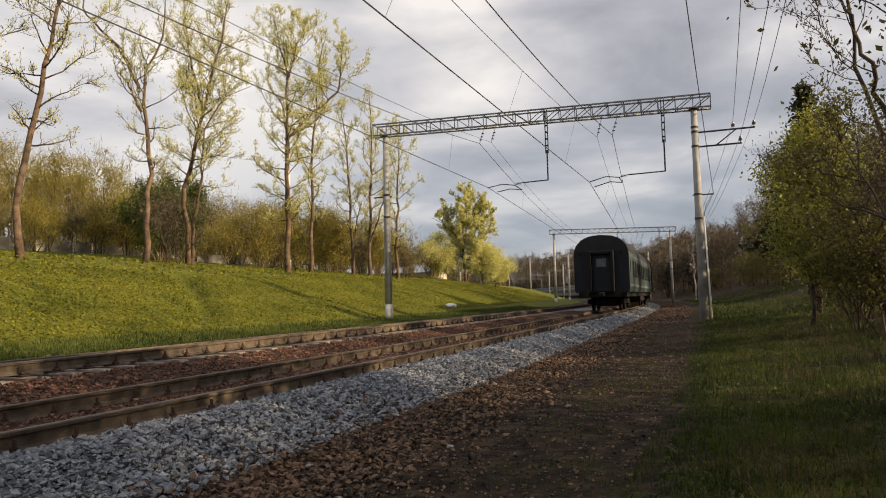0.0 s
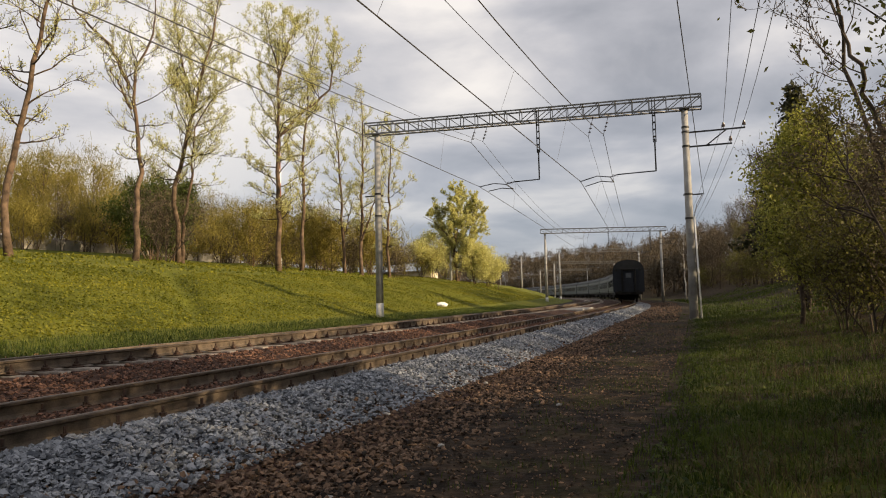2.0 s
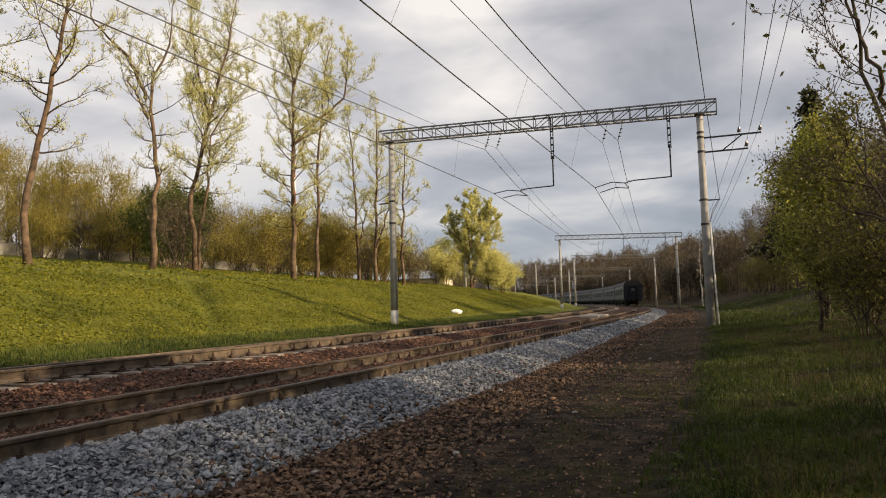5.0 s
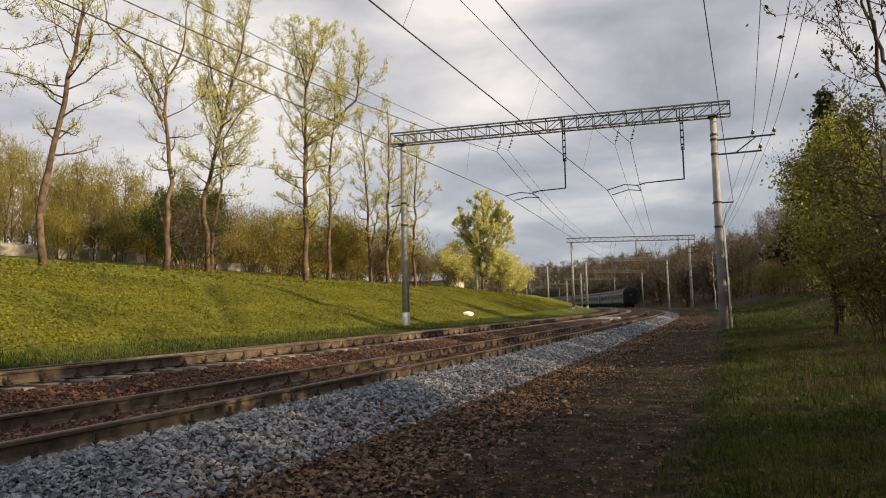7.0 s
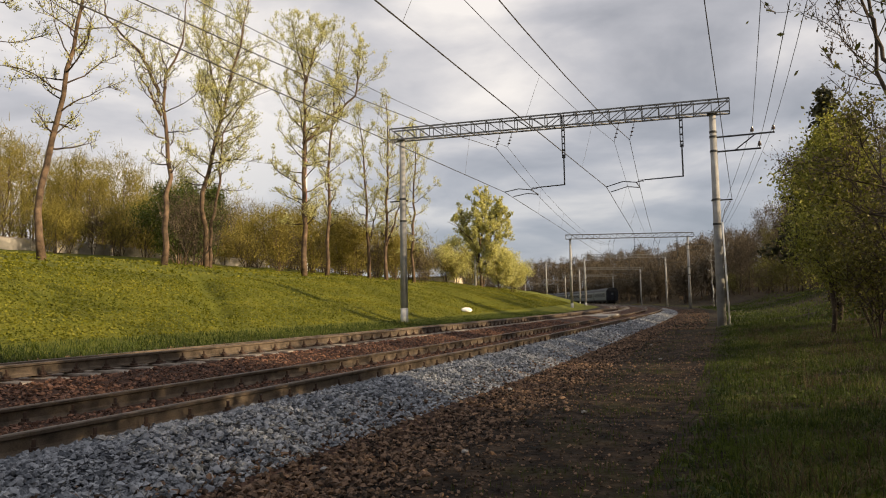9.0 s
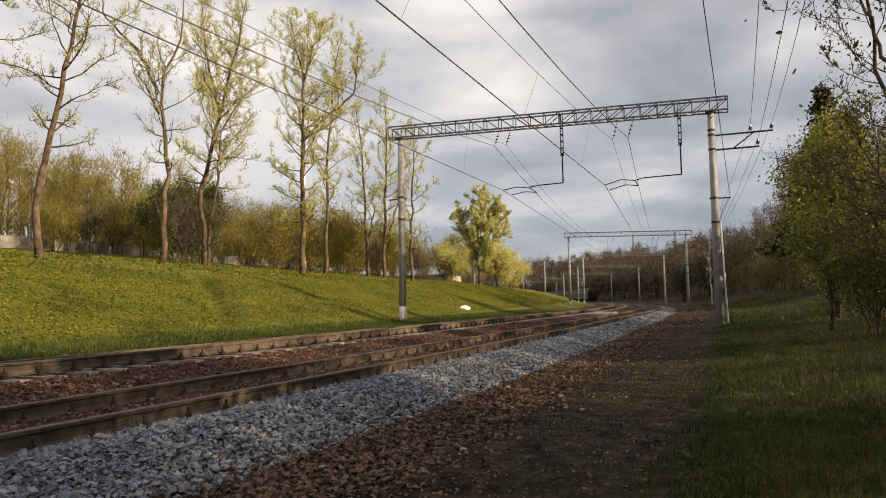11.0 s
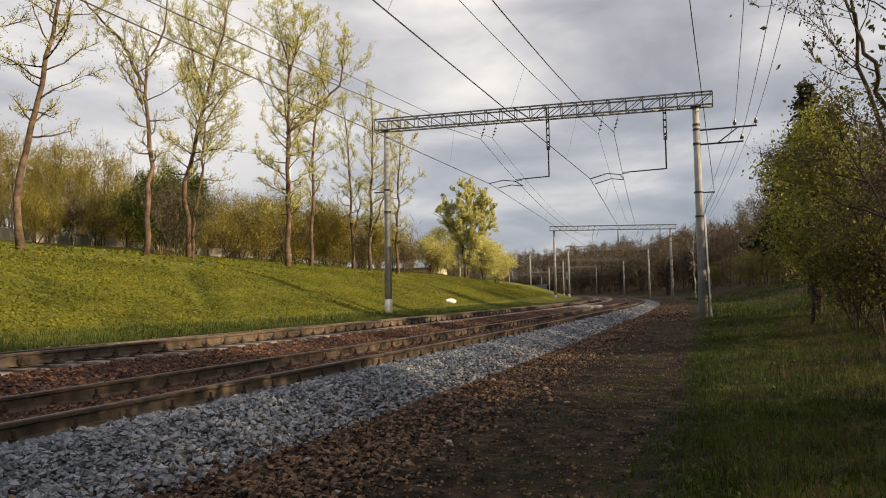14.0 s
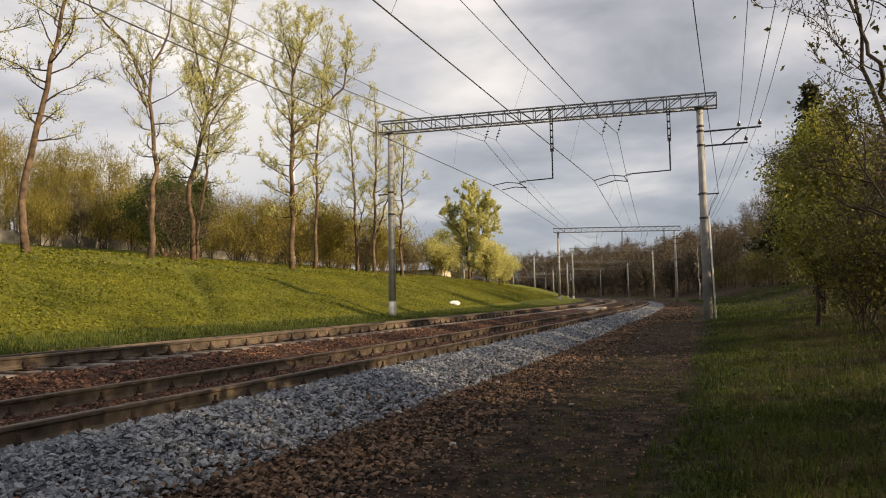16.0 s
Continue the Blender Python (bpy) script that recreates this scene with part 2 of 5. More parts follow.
def ground_material():
    """Soil, old red ballast, new grey gravel and grass in one sheet, told apart by where each was laid."""
    m = bpy.data.materials.new("railway_ground")
    m.use_nodes = True
    N, L = m.node_tree.nodes, m.node_tree.links
    bs = N["Principled BSDF"]
    bs.inputs["Roughness"].default_value = 0.95
    bs.inputs["Specular IOR Level"].default_value = 0.15
    geo = N.new("ShaderNodeNewGeometry")

    def tex(scale, detail=6.0):
        n = N.new("ShaderNodeTexNoise")
        n.inputs["Scale"].default_value, n.inputs["Detail"].default_value = scale, detail
        L.new(geo.outputs["Position"], n.inputs["Vector"])
        return n.outputs[0]

    def ramp(v, stops):
        r = N.new("ShaderNodeValToRGB")
        e = r.color_ramp.elements
        e[0].position, e[0].color = stops[0][0], (*stops[0][1], 1)
        e[1].position, e[1].color = stops[-1][0], (*stops[-1][1], 1)
        for p, c in stops[1:-1]:
            e.new(p).color = (*c, 1)
        L.new(v, r.inputs[0])
        return r.outputs[0]

    def mixed(f, a, b):
        x = N.new("ShaderNodeMix")
        x.data_type = "RGBA"
        L.new(f, x.inputs[0])
        L.new(a, x.inputs[6])
        L.new(b, x.inputs[7])
        return x.outputs[2]

    def mask(layer, amount, scale):
        at_ = N.new("ShaderNodeAttribute")
        at_.attribute_name = layer
        k = N.new("ShaderNodeMath")
        k.operation = "MULTIPLY_ADD"
        L.new(tex(scale), k.inputs[0])
        k.inputs[1].default_value = amount
        L.new(at_.outputs["Fac"], k.inputs[2])
        r = N.new("ShaderNodeMapRange")
        r.inputs[1].default_value, r.inputs[2].default_value = 0.5 + amount * 0.5 - 0.12, 0.5 + amount * 0.5 + 0.12
        L.new(k.outputs[0], r.inputs[0])
        return r.outputs[0]

    soil = ramp(tex(5.0, 9), [(0.32, (0.006, 0.004, 0.003)), (0.48, (0.017, 0.011, 0.007)), (0.68, (0.062, 0.041, 0.026))])
    moss = ramp(tex(14.0, 6), [(0.35, (0.018, 0.017, 0.004)), (0.7, (0.066, 0.056, 0.015))])
    soil = mixed(mask("moss", 0.9, 1.1), soil, moss)
    red = ramp(tex(22.0, 7), [(0.3, (0.018, 0.010, 0.007)), (0.5, (0.05, 0.027, 0.019)), (0.72, (0.12, 0.07, 0.052))])
    grey = ramp(tex(24.0, 6), [(0.3, (0.012, 0.013, 0.016)), (0.52, (0.055, 0.058, 0.066)), (0.72, (0.17, 0.175, 0.19))])
    lawn = ramp(tex(0.55, 9), [(0.3, (0.062, 0.074, 0.007)), (0.5, (0.115, 0.122, 0.012)), (0.7, (0.18, 0.170, 0.022))])
    deep = ramp(tex(9.0, 6), [(0.35, (0.032, 0.042, 0.006)), (0.65, (0.125, 0.130, 0.020))])
    lawn = mixed(tex(2.2), lawn, deep)
    col = mixed(mask("red", 0.5, 2.5), soil, red)
    col = mixed(mask("grey", 0.5, 3.0), col, grey)
    col = mixed(mask("lawn", 0.7, 1.6), col, lawn)
    L.new(col, bs.inputs["Base Color"])
    bp = N.new("ShaderNodeBump")
    bp.inputs["Strength"].default_value, bp.inputs["Distance"].default_value = 0.7, 0.05
    L.new(tex(16.0, 8), bp.inputs["Height"])
    L.new(bp.outputs[0], bs.inputs["Normal"])
    return m


M["ground"] = ground_material()


# ---- builders ----
def mesh_of(name, verts, faces, mats, slots=None, smooth=False):
    me = bpy.data.meshes.new(name)
    me.from_pydata([tuple(v) for v in verts], [], faces)
    for m in mats if isinstance(mats, (list, tuple)) else [mats]:
        me.materials.append(m)
    if slots is not None:
        me.polygons.foreach_set("material_index", slots)
    if smooth:
        me.polygons.foreach_set("use_smooth", [True] * len(me.polygons))
    me.update()
    return me


def part(name, me, parent, label="", m=None):
    ob = new(name, me)
    ob.parent = parent
    if m is not None:
        ob.matrix_basis = m
    return tagged(ob, label)


def thing(name, label, category, group="", kind="", m=None, data=None):
    ob = new(name, data)
    if data is None:
        ob.empty_display_size = 0.2
    if m is not None:
        ob.matrix_basis = m
    return tagged(ob, label, category, group, kind)


class Shape:
    """Collects boxes, tubes and prisms into one mesh."""

    def __init__(self):
        self.v, self.f, self.i = [], [], []

    def add(self, vs, fs, slot=0):
        k = len(self.v)
        self.v += [tuple(v) for v in vs]
        self.f += [tuple(k + j for j in f) for f in fs]
        self.i += [slot] * len(fs)
        return self

    def box(self, lo, hi, slot=0, bevel=0.0):
        x0, y0, z0 = lo
        x1, y1, z1 = hi
        if bevel:
            b = min(bevel, (x1 - x0) / 3, (y1 - y0) / 3, (z1 - z0) / 3)
            ring = lambda z, e: [(x0 + e, y0, z), (x1 - e, y0, z), (x1, y0 + e, z), (x1, y1 - e, z), (x1 - e, y1, z), (x0 + e, y1, z), (x0, y1 - e, z), (x0, y0 + e, z)]
            cap = lambda z: [(x0 + b, y0 + b, z), (x1 - b, y0 + b, z), (x1 - b, y1 - b, z), (x0 + b, y1 - b, z)]
            vs = cap(z0) + ring(z0 + b, b) + ring(z1 - b, b) + cap(z1)
            fs = [(3, 2, 1, 0), (20, 21, 22, 23)]
            for j in range(8):
                fs.append((4 + j, 4 + (j + 1) % 8, 12 + (j + 1) % 8, 12 + j))
            for c, (p, q) in enumerate(((0, 1), (2, 3), (4, 5), (6, 7))):
                n = (c + 1) % 4
                fs.append((c, n, 4 + q, 4 + p))
                fs.append((20 + n, 20 + c, 12 + p, 12 + q))
                r = (q + 1) % 8
                fs.append((n, 4 + r, 4 + q))
                fs.append((20 + n, 12 + q, 12 + r))
            return self.add(vs, fs, slot)
        vs = [(x0, y0, z0), (x1, y0, z0), (x1, y1, z0), (x0, y1, z0), (x0, y0, z1), (x1, y0, z1), (x1, y1, z1), (x0, y1, z1)]
        return self.add(vs, [(3, 2, 1, 0), (4, 5, 6, 7), (0, 1, 5, 4), (1, 2, 6, 5), (2, 3, 7, 6), (3, 0, 4, 7)], slot)

    def tube(self, pts, radii, sides=8, slot=0, caps=True):
        pts = [Vector(p) for p in pts]
        if not isinstance(radii, (list, tuple)):
            radii = [radii] * len(pts)
        vs, fs = [], []
        ref = None
        for j, p in enumerate(pts):
            t = (pts[min(j + 1, len(pts) - 1)] - pts[max(j - 1, 0)]).normalized()
            if ref is None:
                ref = t.orthogonal().normalized()
            ref = (ref - t * ref.dot(t)).normalized()
            w = t.cross(ref)
            for k in range(sides):
                a = 2 * math.pi * k / sides
                vs.append(p + (ref * math.cos(a) + w * math.sin(a)) * radii[j])
        for j in range(len(pts) - 1):
            for k in range(sides):
                n = (k + 1) % sides
                fs.append((j * sides + k, j * sides + n, (j + 1) * sides + n, (j + 1) * sides + k))
        if caps:
            fs.append(tuple(reversed(range(sides))))
            fs.append(tuple(range((len(pts) - 1) * sides, len(pts) * sides)))
        return self.add(vs, fs, slot)

    def bar(self, a, b, w, h=None, slot=0):
        """A straight bar of a rectangular section between two points."""
        a, b = Vector(a), Vector(b)
        h = h or w
        t = (b - a).normalized()
        u = t.cross(Vector((0, 0, 1)) if abs(t.z) < 0.95 else Vector((0, 1, 0))).normalized()
        n = u.cross(t)
        vs = [p + u * i * w / 2 + n * j * h / 2 for p in (a, b) for i, j in ((-1, -1), (1, -1), (1, 1), (-1, 1))]
        return self.add(vs, [(3, 2, 1, 0), (4, 5, 6, 7), (0, 1, 5, 4), (1, 2, 6, 5), (2, 3, 7, 6), (3, 0, 4, 7)], slot)

    def sweep(self, section, rows, slot=0):
        """A closed section (x, z) carried through a list of matrices."""
        n = len(section)
        vs = [m @ Vector((x, 0, z)) for m in rows for x, z in section]
        fs = []
        for j in range(len(rows) - 1):
            for k in range(n):
                q = (k + 1) % n
                fs.append((j * n + k, j * n + q, (j + 1) * n + q, (j + 1) * n + k))
        fs.append(tuple(reversed(range(n))))
        fs.append(tuple(range((len(rows) - 1) * n, len(rows) * n)))
        return self.add(vs, fs, slot)

    def mesh(self, name, mats, smooth=False):
        return mesh_of(name, self.v, self.f, mats, self.i, smooth)


# ---- ground ----
def steps(*stretches):
    out = []
    for a, b, w in stretches:
        n = max(1, round((b - a) / w))
        out += [a + (b - a) * k / n for k in range(n)]
    return out + [stretches[-1][1]]


def build_ground():
    S = steps((-700, -200, 50), (-200, -20, 10), (-20, 0, 1), (0, 45, 0.36), (45, 120, 1.0), (120, 320, 4), (320, 700, 20), (700, 1500, 80))
    D = steps((-590, -120, 30), (-120, -40, 6), (-40, -20, 1.2), (-20, -9, 0.45), (-9, 7.6, 0.2), (7.6, 16, 0.6), (16, 60, 3), (60, 300, 30), (300, 3200, 290))
    verts, lawn, red, grey, moss = [], [], [], [], []
    for s in S:
        for d in D:
            verts.append(arc(s, d, ground_z(s, d)))
            e = 0.35 * noise.noise((s * 0.35, d * 0.5, 9.0))
            # beside the path the lawn thins to dark soil, deepening the thicket's shade
            lawn.append(max(1 - ease(d, -8.5 + e, -6.3 + e), 0.47 * ease(d, 5.05 + e, 5.75 + e) - 0.12 * ease(d, 6.6 + e, 8.6 + e)))
            red.append(ease(d, -7.0, -6.0) * (1 - ease(d, 2.2 + e, 3.6 + e)))
            grey.append(ease(d, 0.6, 0.95) * (1 - ease(d, 1.85 + e * 0.5, 2.3 + e * 0.5)))
            moss.append(0.40 * ease(d, 3.2, 4.2) * (1 - ease(d, 5.4, 6.4)))
    n = len(D)
    faces = [(i * n + j, i * n + j + 1, (i + 1) * n + j + 1, (i + 1) * n + j) for i in range(len(S) - 1) for j in range(n - 1)]
    me = mesh_of("ground", verts, faces, M["ground"], smooth=True)
    for key, vals in (("lawn", lawn), ("red", red), ("grey", grey), ("moss", moss)):
        me.attributes.new(key, "FLOAT", "POINT").data.foreach_set("value", vals)
    thing("ground", "grassy railway cutting with dirt path and ballast bed", "ground", kind="structure", data=me)


build_ground()


# ---- the two tracks ----
RAIL = [(-0.066, -0.180), (0.066, -0.180), (0.066, -0.168), (0.020, -0.150), (0.010, -0.130), (0.010, -0.050), (0.034, -0.036), (0.036, -0.010), (0.026, 0.0),
        (-0.026, 0.0), (-0.036, -0.010), (-0.034, -0.036), (-0.010, -0.050), (-0.010, -0.130), (-0.020, -0.150), (-0.066, -0.168)]


def rail_mesh(d, z):
    sh = Shape()
    S = steps((-24, 0, 4), (0, 60, 1.5), (60, 460, 5))
    sh.sweep(RAIL, [arc_pose(s, d, z) for s in S])
    n = len(RAIL)
    sh.i = [1 if k < (len(S) - 1) * n and k % n in (7, 8, 9) else 0 for k in range(len(sh.f))]
    return sh.mesh("rail", [M["rail"], M["railtop"]])


def sleeper_mesh():
    sh = Shape()
    # a pre-stressed sleeper: thicker under the rails, waisted in the middle
    xs = [(-1.35, -0.03), (-1.30, 0.0), (-0.62, 0.0), (-0.42, -0.035), (0.42, -0.035), (0.62, 0.0), (1.30, 0.0), (1.35, -0.03)]
    vs, fs = [], []
    for x, z in xs:
        vs += [(x, -0.135, -0.2), (x, -0.105, z - 0.012), (x, -0.09, z), (x, 0.09, z), (x, 0.105, z - 0.012), (x, 0.135, -0.2)]
    for j in range(len(xs) - 1):
        for k in range(5):
            fs.append((j * 6 + k, j * 6 + k + 1, j * 6 + 7 + k, j * 6 + 6 + k))
    fs += [tuple(range(5, -1, -1)), tuple(range(len(vs) - 6, len(vs)))]
    sh.add(vs, fs)
    return sh


def fastening_shape():
    """The base plate under a rail with a clip, bolt and nut on each side."""
    sh = Shape()
    sh.box((-0.19, -0.08, 0.0), (0.19, 0.08, 0.018), bevel=0.005)
    for k in (-1, 1):
        sh.box((min(k * 0.06, k * 0.15), -0.045, 0.018), (max(k * 0.06, k * 0.15), 0.045, 0.055), bevel=0.01)
        sh.tube([(k * 0.105, 0, 0.05), (k * 0.105, 0, 0.085)], 0.034, 6)
        sh.tube([(k * 0.105, 0, 0.085), (k * 0.105, 0, 0.145)], 0.016, 6)
    return sh


SLEEP, CLIPS = sleeper_mesh(), fastening_shape()


def build_track(name, axis, z_out, z_in, label):
    top = z_out - 0.20
    tr = thing(name, label, "railway track", kind="structure")
    for d, z in ((axis + 0.8, z_out), (axis - 0.8, z_in)):
        part("rail", rail_mesh(d, z), tr, "rusty steel rail with worn head")
    sm, cm = SLEEP.mesh("sleeper", M["sleeper"]), CLIPS.mesh("rail_fastening", M["clip"])
    rest, clips = Shape(), Shape()
    step, rng = 0.545, random.Random(int(abs(axis) * 10) + 5)
    for k in range(-16, 640):
        s = 1.0 + k * step
        m = arc_pose(s, axis, top + rng.uniform(-0.012, 0.004), rng.uniform(-0.6, 0.6))
        near = 2 <= k < 110
        if near:
            part("sleeper", sm, tr, m=m)
        else:
            rest.add([m @ Vector(v) for v in SLEEP.v], SLEEP.f)
        for d, z in ((0.8, z_out), (-0.8, z_in)):
            mm = arc_pose(s, axis + d, z - 0.198)
            if near:
                part("rail_fastening", cm, tr, m=mm)
            elif k < 130:
                clips.add([mm @ Vector(v) for v in CLIPS.v], CLIPS.f)
    tagged(part("sleepers_far", rest.mesh("sleepers_far", M["sleeper"]), tr), kind="stuff")
    tagged(part("fastenings_far", clips.mesh("fastenings_far", M["clip"]), tr), kind="stuff")
    return tr


build_track("track_near", 0.0, 0.0, -0.026, "rusty railway track on concrete sleepers in gravel")
build_track("track_far", -4.21, 0.192, 0.105, "rusty railway track on concrete sleepers in red ballast")


def stone_bed(name, label, material, count, where, size, seed, loose=None):
    """Loose broken stones, each a small crushed block, half sunk in the bed."""
    rng = np.random.default_rng(seed)
    # three crushed forms from a jittered octahedron with cut corners
    base = np.array([(1, 0, 0), (0, 1, 0), (-1, 0, 0), (0, -1, 0), (0, 0, 1), (0, 0, -1), (0.75, 0.7, 0.3), (-0.7, -0.7, 0.35)], float)
    tri = np.array([(0, 6, 4), (6, 1, 4), (1, 2, 4), (2, 7, 4), (7, 3, 4), (3, 0, 4), (0, 5, 6), (6, 5, 1), (1, 5, 2), (2, 5, 7), (7, 5, 3), (3, 5, 0)])
    pts = []
    while len(pts) < count:
        s, d = where(rng)
        pts.append((s, d))
    nv, nf = len(base), len(tri)
    V = np.zeros((count * nv, 3))
    F = np.zeros((count * nf, 3), int)
    for k, (s, d) in enumerate(pts):
        p = arc(s, d)
        z = ground_z(s, d)
        r = size * (0.55 + 0.75 * rng.random() ** 1.6)
        b = base * (r * rng.uniform(0.65, 1.3), r * rng.uniform(0.6, 1.0), r * rng.uniform(0.5, 0.95)) + rng.normal(0, r * 0.15, (nv, 3))
        a, t = rng.uniform(0, 6.28), rng.normal(0, 0.45)
        ca, sa, ct, st = math.cos(a), math.sin(a), math.cos(t), math.sin(t)
        x, y, w = b[:, 0], b[:, 1] * ct - b[:, 2] * st, b[:, 1] * st + b[:, 2] * ct
        V[k * nv:(k + 1) * nv] = np.stack([p.x + x * ca - y * sa, p.y + x * sa + y * ca, z + w + r * rng.uniform(-0.1, 0.75)], 1)
        F[k * nf:(k + 1) * nf] = tri + k * nv
    bed = thing(name, label, "gravel", kind="stuff", data=mesh_of(name, V, F.tolist(), material))
    if loose:
        # the stones that lie nearest, each on its own
        forms = []
        for k in range(8):
            b = base * (size * rng.uniform(0.8, 1.3), size * rng.uniform(0.7, 1.0), size * rng.uniform(0.55, 0.95)) + rng.normal(0, size * 0.15, (nv, 3))
            forms.append(mesh_of("stone", b, tri.tolist(), material))
        s0, s1, d0, d1 = loose
        for k in range(280):
            s, d = rng.uniform(s0, s1), rng.uniform(d0, d1)
            q = arc(s, d, ground_z(s, d) + size * rng.uniform(0.5, 0.95))
            part("stone", forms[k % 8], bed, m=pose(q.x, q.y, q.z, rng.normal(0, 22), rng.normal(0, 22), rng.uniform(0, 360)))


def strip(s0, s1, d0, d1, power=1.6):
    """A spread over a strip, denser towards its near end."""
    return lambda rng: (s0 + (s1 - s0) * rng.random() ** power, d0 + (d1 - d0) * rng.random())


def edge_strip(s0, s1, mid, spread, power=1.6):
    return lambda rng: (s0 + (s1 - s0) * rng.random() ** power, mid + spread * rng.normal())


stone_bed("grey_gravel", "fresh grey crushed stone beside the near track", M["greystone"], 25000, strip(2.0, 24, 0.88, 2.3), 0.029, 11, (2.6, 6.5, 1.0, 2.2))
stone_bed("grey_gravel", "fresh grey crushed stone further along the track", M["greystone"], 6000, strip(24, 95, 0.9, 2.3, 1.3), 0.048, 12)
stone_bed("red_ballast", "rusty red ballast stones between the tracks", M["redstone"], 12000, strip(4.0, 36, -2.84, -0.95), 0.030, 13)
stone_bed("track_ballast", "dark rusty ballast stones between the near rails", M["redstone"], 4500, strip(4.0, 34, -0.66, 0.66), 0.028, 17)
stone_bed("brown_ballast", "brown weathered ballast stones on the path edge", M["brownstone"], 13000, edge_strip(2.2, 30, 2.75, 0.42), 0.029, 14, (2.6, 6.0, 2.4, 3.1))
stone_bed("path_stones", "scattered brown stones on the dirt path", M["brownstone"], 7000, strip(2.0, 26, 3.0, 5.2, 1.9), 0.016, 15)
stone_bed("path_stones", "brown ballast stones along the far path", M["brownstone"], 3500, strip(28, 85, 2.2, 4.8, 1.3), 0.042, 18)
stone_bed("foot_ballast", "dark ballast stones at the foot of the bank", M["redstone"], 3500, strip(6, 40, -7.0, -5.1), 0.032, 16)


# ---- catenary portals ----
def portal(full):
    """A rigid crossbar on two concrete posts. x across the tracks, y along them."""
    top = thing("catenary_portal", "concrete posts carrying a steel lattice crossbar over both tracks", "catenary portal", "catenary portals")
    xl, xr = -8.57, 5.43
    zt = lambda x: 8.82 + (8.48 - 8.82) * (x + 9.1) / 15.2
    for x, base, wash in ((xl, -0.15, 0.75), (xr, -0.5, -0.3)):
        post = Shape()
        h = zt(x) - 0.02
        post.tube([(x, 0, base), (x, 0, wash)], [0.185, 0.18], 14, 1)
        post.tube([(x, 0, wash), (x, 0, h)], [0.18, 0.128], 14, 0)
        p = part("post", post.mesh("post", [M["concrete"], M["limewash"]], True), top, "tapered grey concrete post with whitewashed foot")
        for z in ((5.95, 4.9) if x == xl else (7.75, 7.55, 6.95, 4.95, 3.95)):
            band = Shape()
            r = 0.18 - 0.052 * (z - 1) / 7.5
            band.tube([(x, 0, z - 0.04), (x, 0, z + 0.04)], r + 0.018, 14)
            part("steel_band", band.mesh("steel_band", M["darksteel"]), p)
        cap = Shape()
        cap.box((x - 0.2, -0.2, h), (x + 0.2, 0.2, h + 0.03))
        part("cap_plate", cap.mesh("cap_plate", M["steel"]), p)
    # lattice crossbar: four chords, uprights and diagonals that lean away from the middle
    bar = Shape()
    x0, x1, n, dz, hw = -9.1, 6.1, 22, 0.56, 0.24
    P = lambda x, y, up: (x, y, zt(x) + (dz if up else 0.03))
    for y in (-hw, hw):
        for up in (0, 1):
            bar.bar(P(x0, y, up), P(x1, y, up), 0.06, 0.06)
        for k in range(n + 1):
            x = x0 + (x1 - x0) * k / n
            bar.bar(P(x, y, 0), P(x, y, 1), 0.032)
            if k < n:
                xa = x0 + (x1 - x0) * (k + 1) / n
                a, b = (0, 1) if k >= n / 2 else (1, 0)
                bar.bar(P(x, y, a), P(xa, y, b), 0.030)
    for k in range(n + 1):
        x = x0 + (x1 - x0) * k / n
        for up in (0, 1):
            bar.bar(P(x, -hw, up), P(x, hw, up), 0.028)
            if k < n and up == 0:
                bar.bar(P(x, -hw, up), P(x + (x1 - x0) / n, hw, up), 0.024)
    part("crossbar", bar.mesh("crossbar", M["steel"]), top, "weathered steel lattice crossbar")
    # hangers with side arms for the contact wires
    for x, z1, tip, wx, wz in ((-0.75, 6.06, -1.95, -3.5, 5.93), (4.2, 6.03, 2.65, 1.05, 5.82)):
        hang = Shape()
        z0, zm = zt(x), 7.25
        for k in (-0.055, 0.055):
            hang.bar((x + k, 0, z0 + dz), (x + k, 0, zm), 0.035, 0.06)
        z = z0 - 0.1
        while z > zm:
            hang.box((x - 0.06, -0.025, z - 0.07), (x + 0.06, 0.025, z))
            z -= 0.30
        hang.tube([(x, 0, zm + 0.15), (x, 0, z1)], 0.032, 8)
        hang.tube([(x + 0.02, 0, z1), (tip, 0, z1 - 0.03)], 0.026, 8)
        h = part("hanger", hang.mesh("hanger", M["darksteel"]), top, "dark steel hanger with pipe arm")
        ins = Shape()
        for k in range(4):
            xx = tip - 0.05 - k * 0.06
            ins.tube([(xx, 0, z1 - 0.05), (xx - 0.02, 0, z1 - 0.06)], 0.055, 10)
        ins.tube([(tip, 0, z1 - 0.03), (tip - 0.34, 0, z1 - 0.11)], 0.016, 6)
        part("insulator", ins.mesh("insulator", M["porcelain"]), h, "brown ribbed insulator")
        arm = Shape()
        s0 = tip - 0.34
        for dy in (0.0, 1.5):
            arm.tube([(s0, dy, z1 - 0.11), (s0 - 0.55, dy, z1 - 0.03), (wx, dy, wz)], 0.02, 6)
        arm.tube([(s0, -0.02, z1 - 0.11), (s0, 1.52, z1 - 0.11)], 0.02, 6)
        part("steady_arm", arm.mesh("steady_arm", M["darksteel"]), h, "pair of bent steady arms")
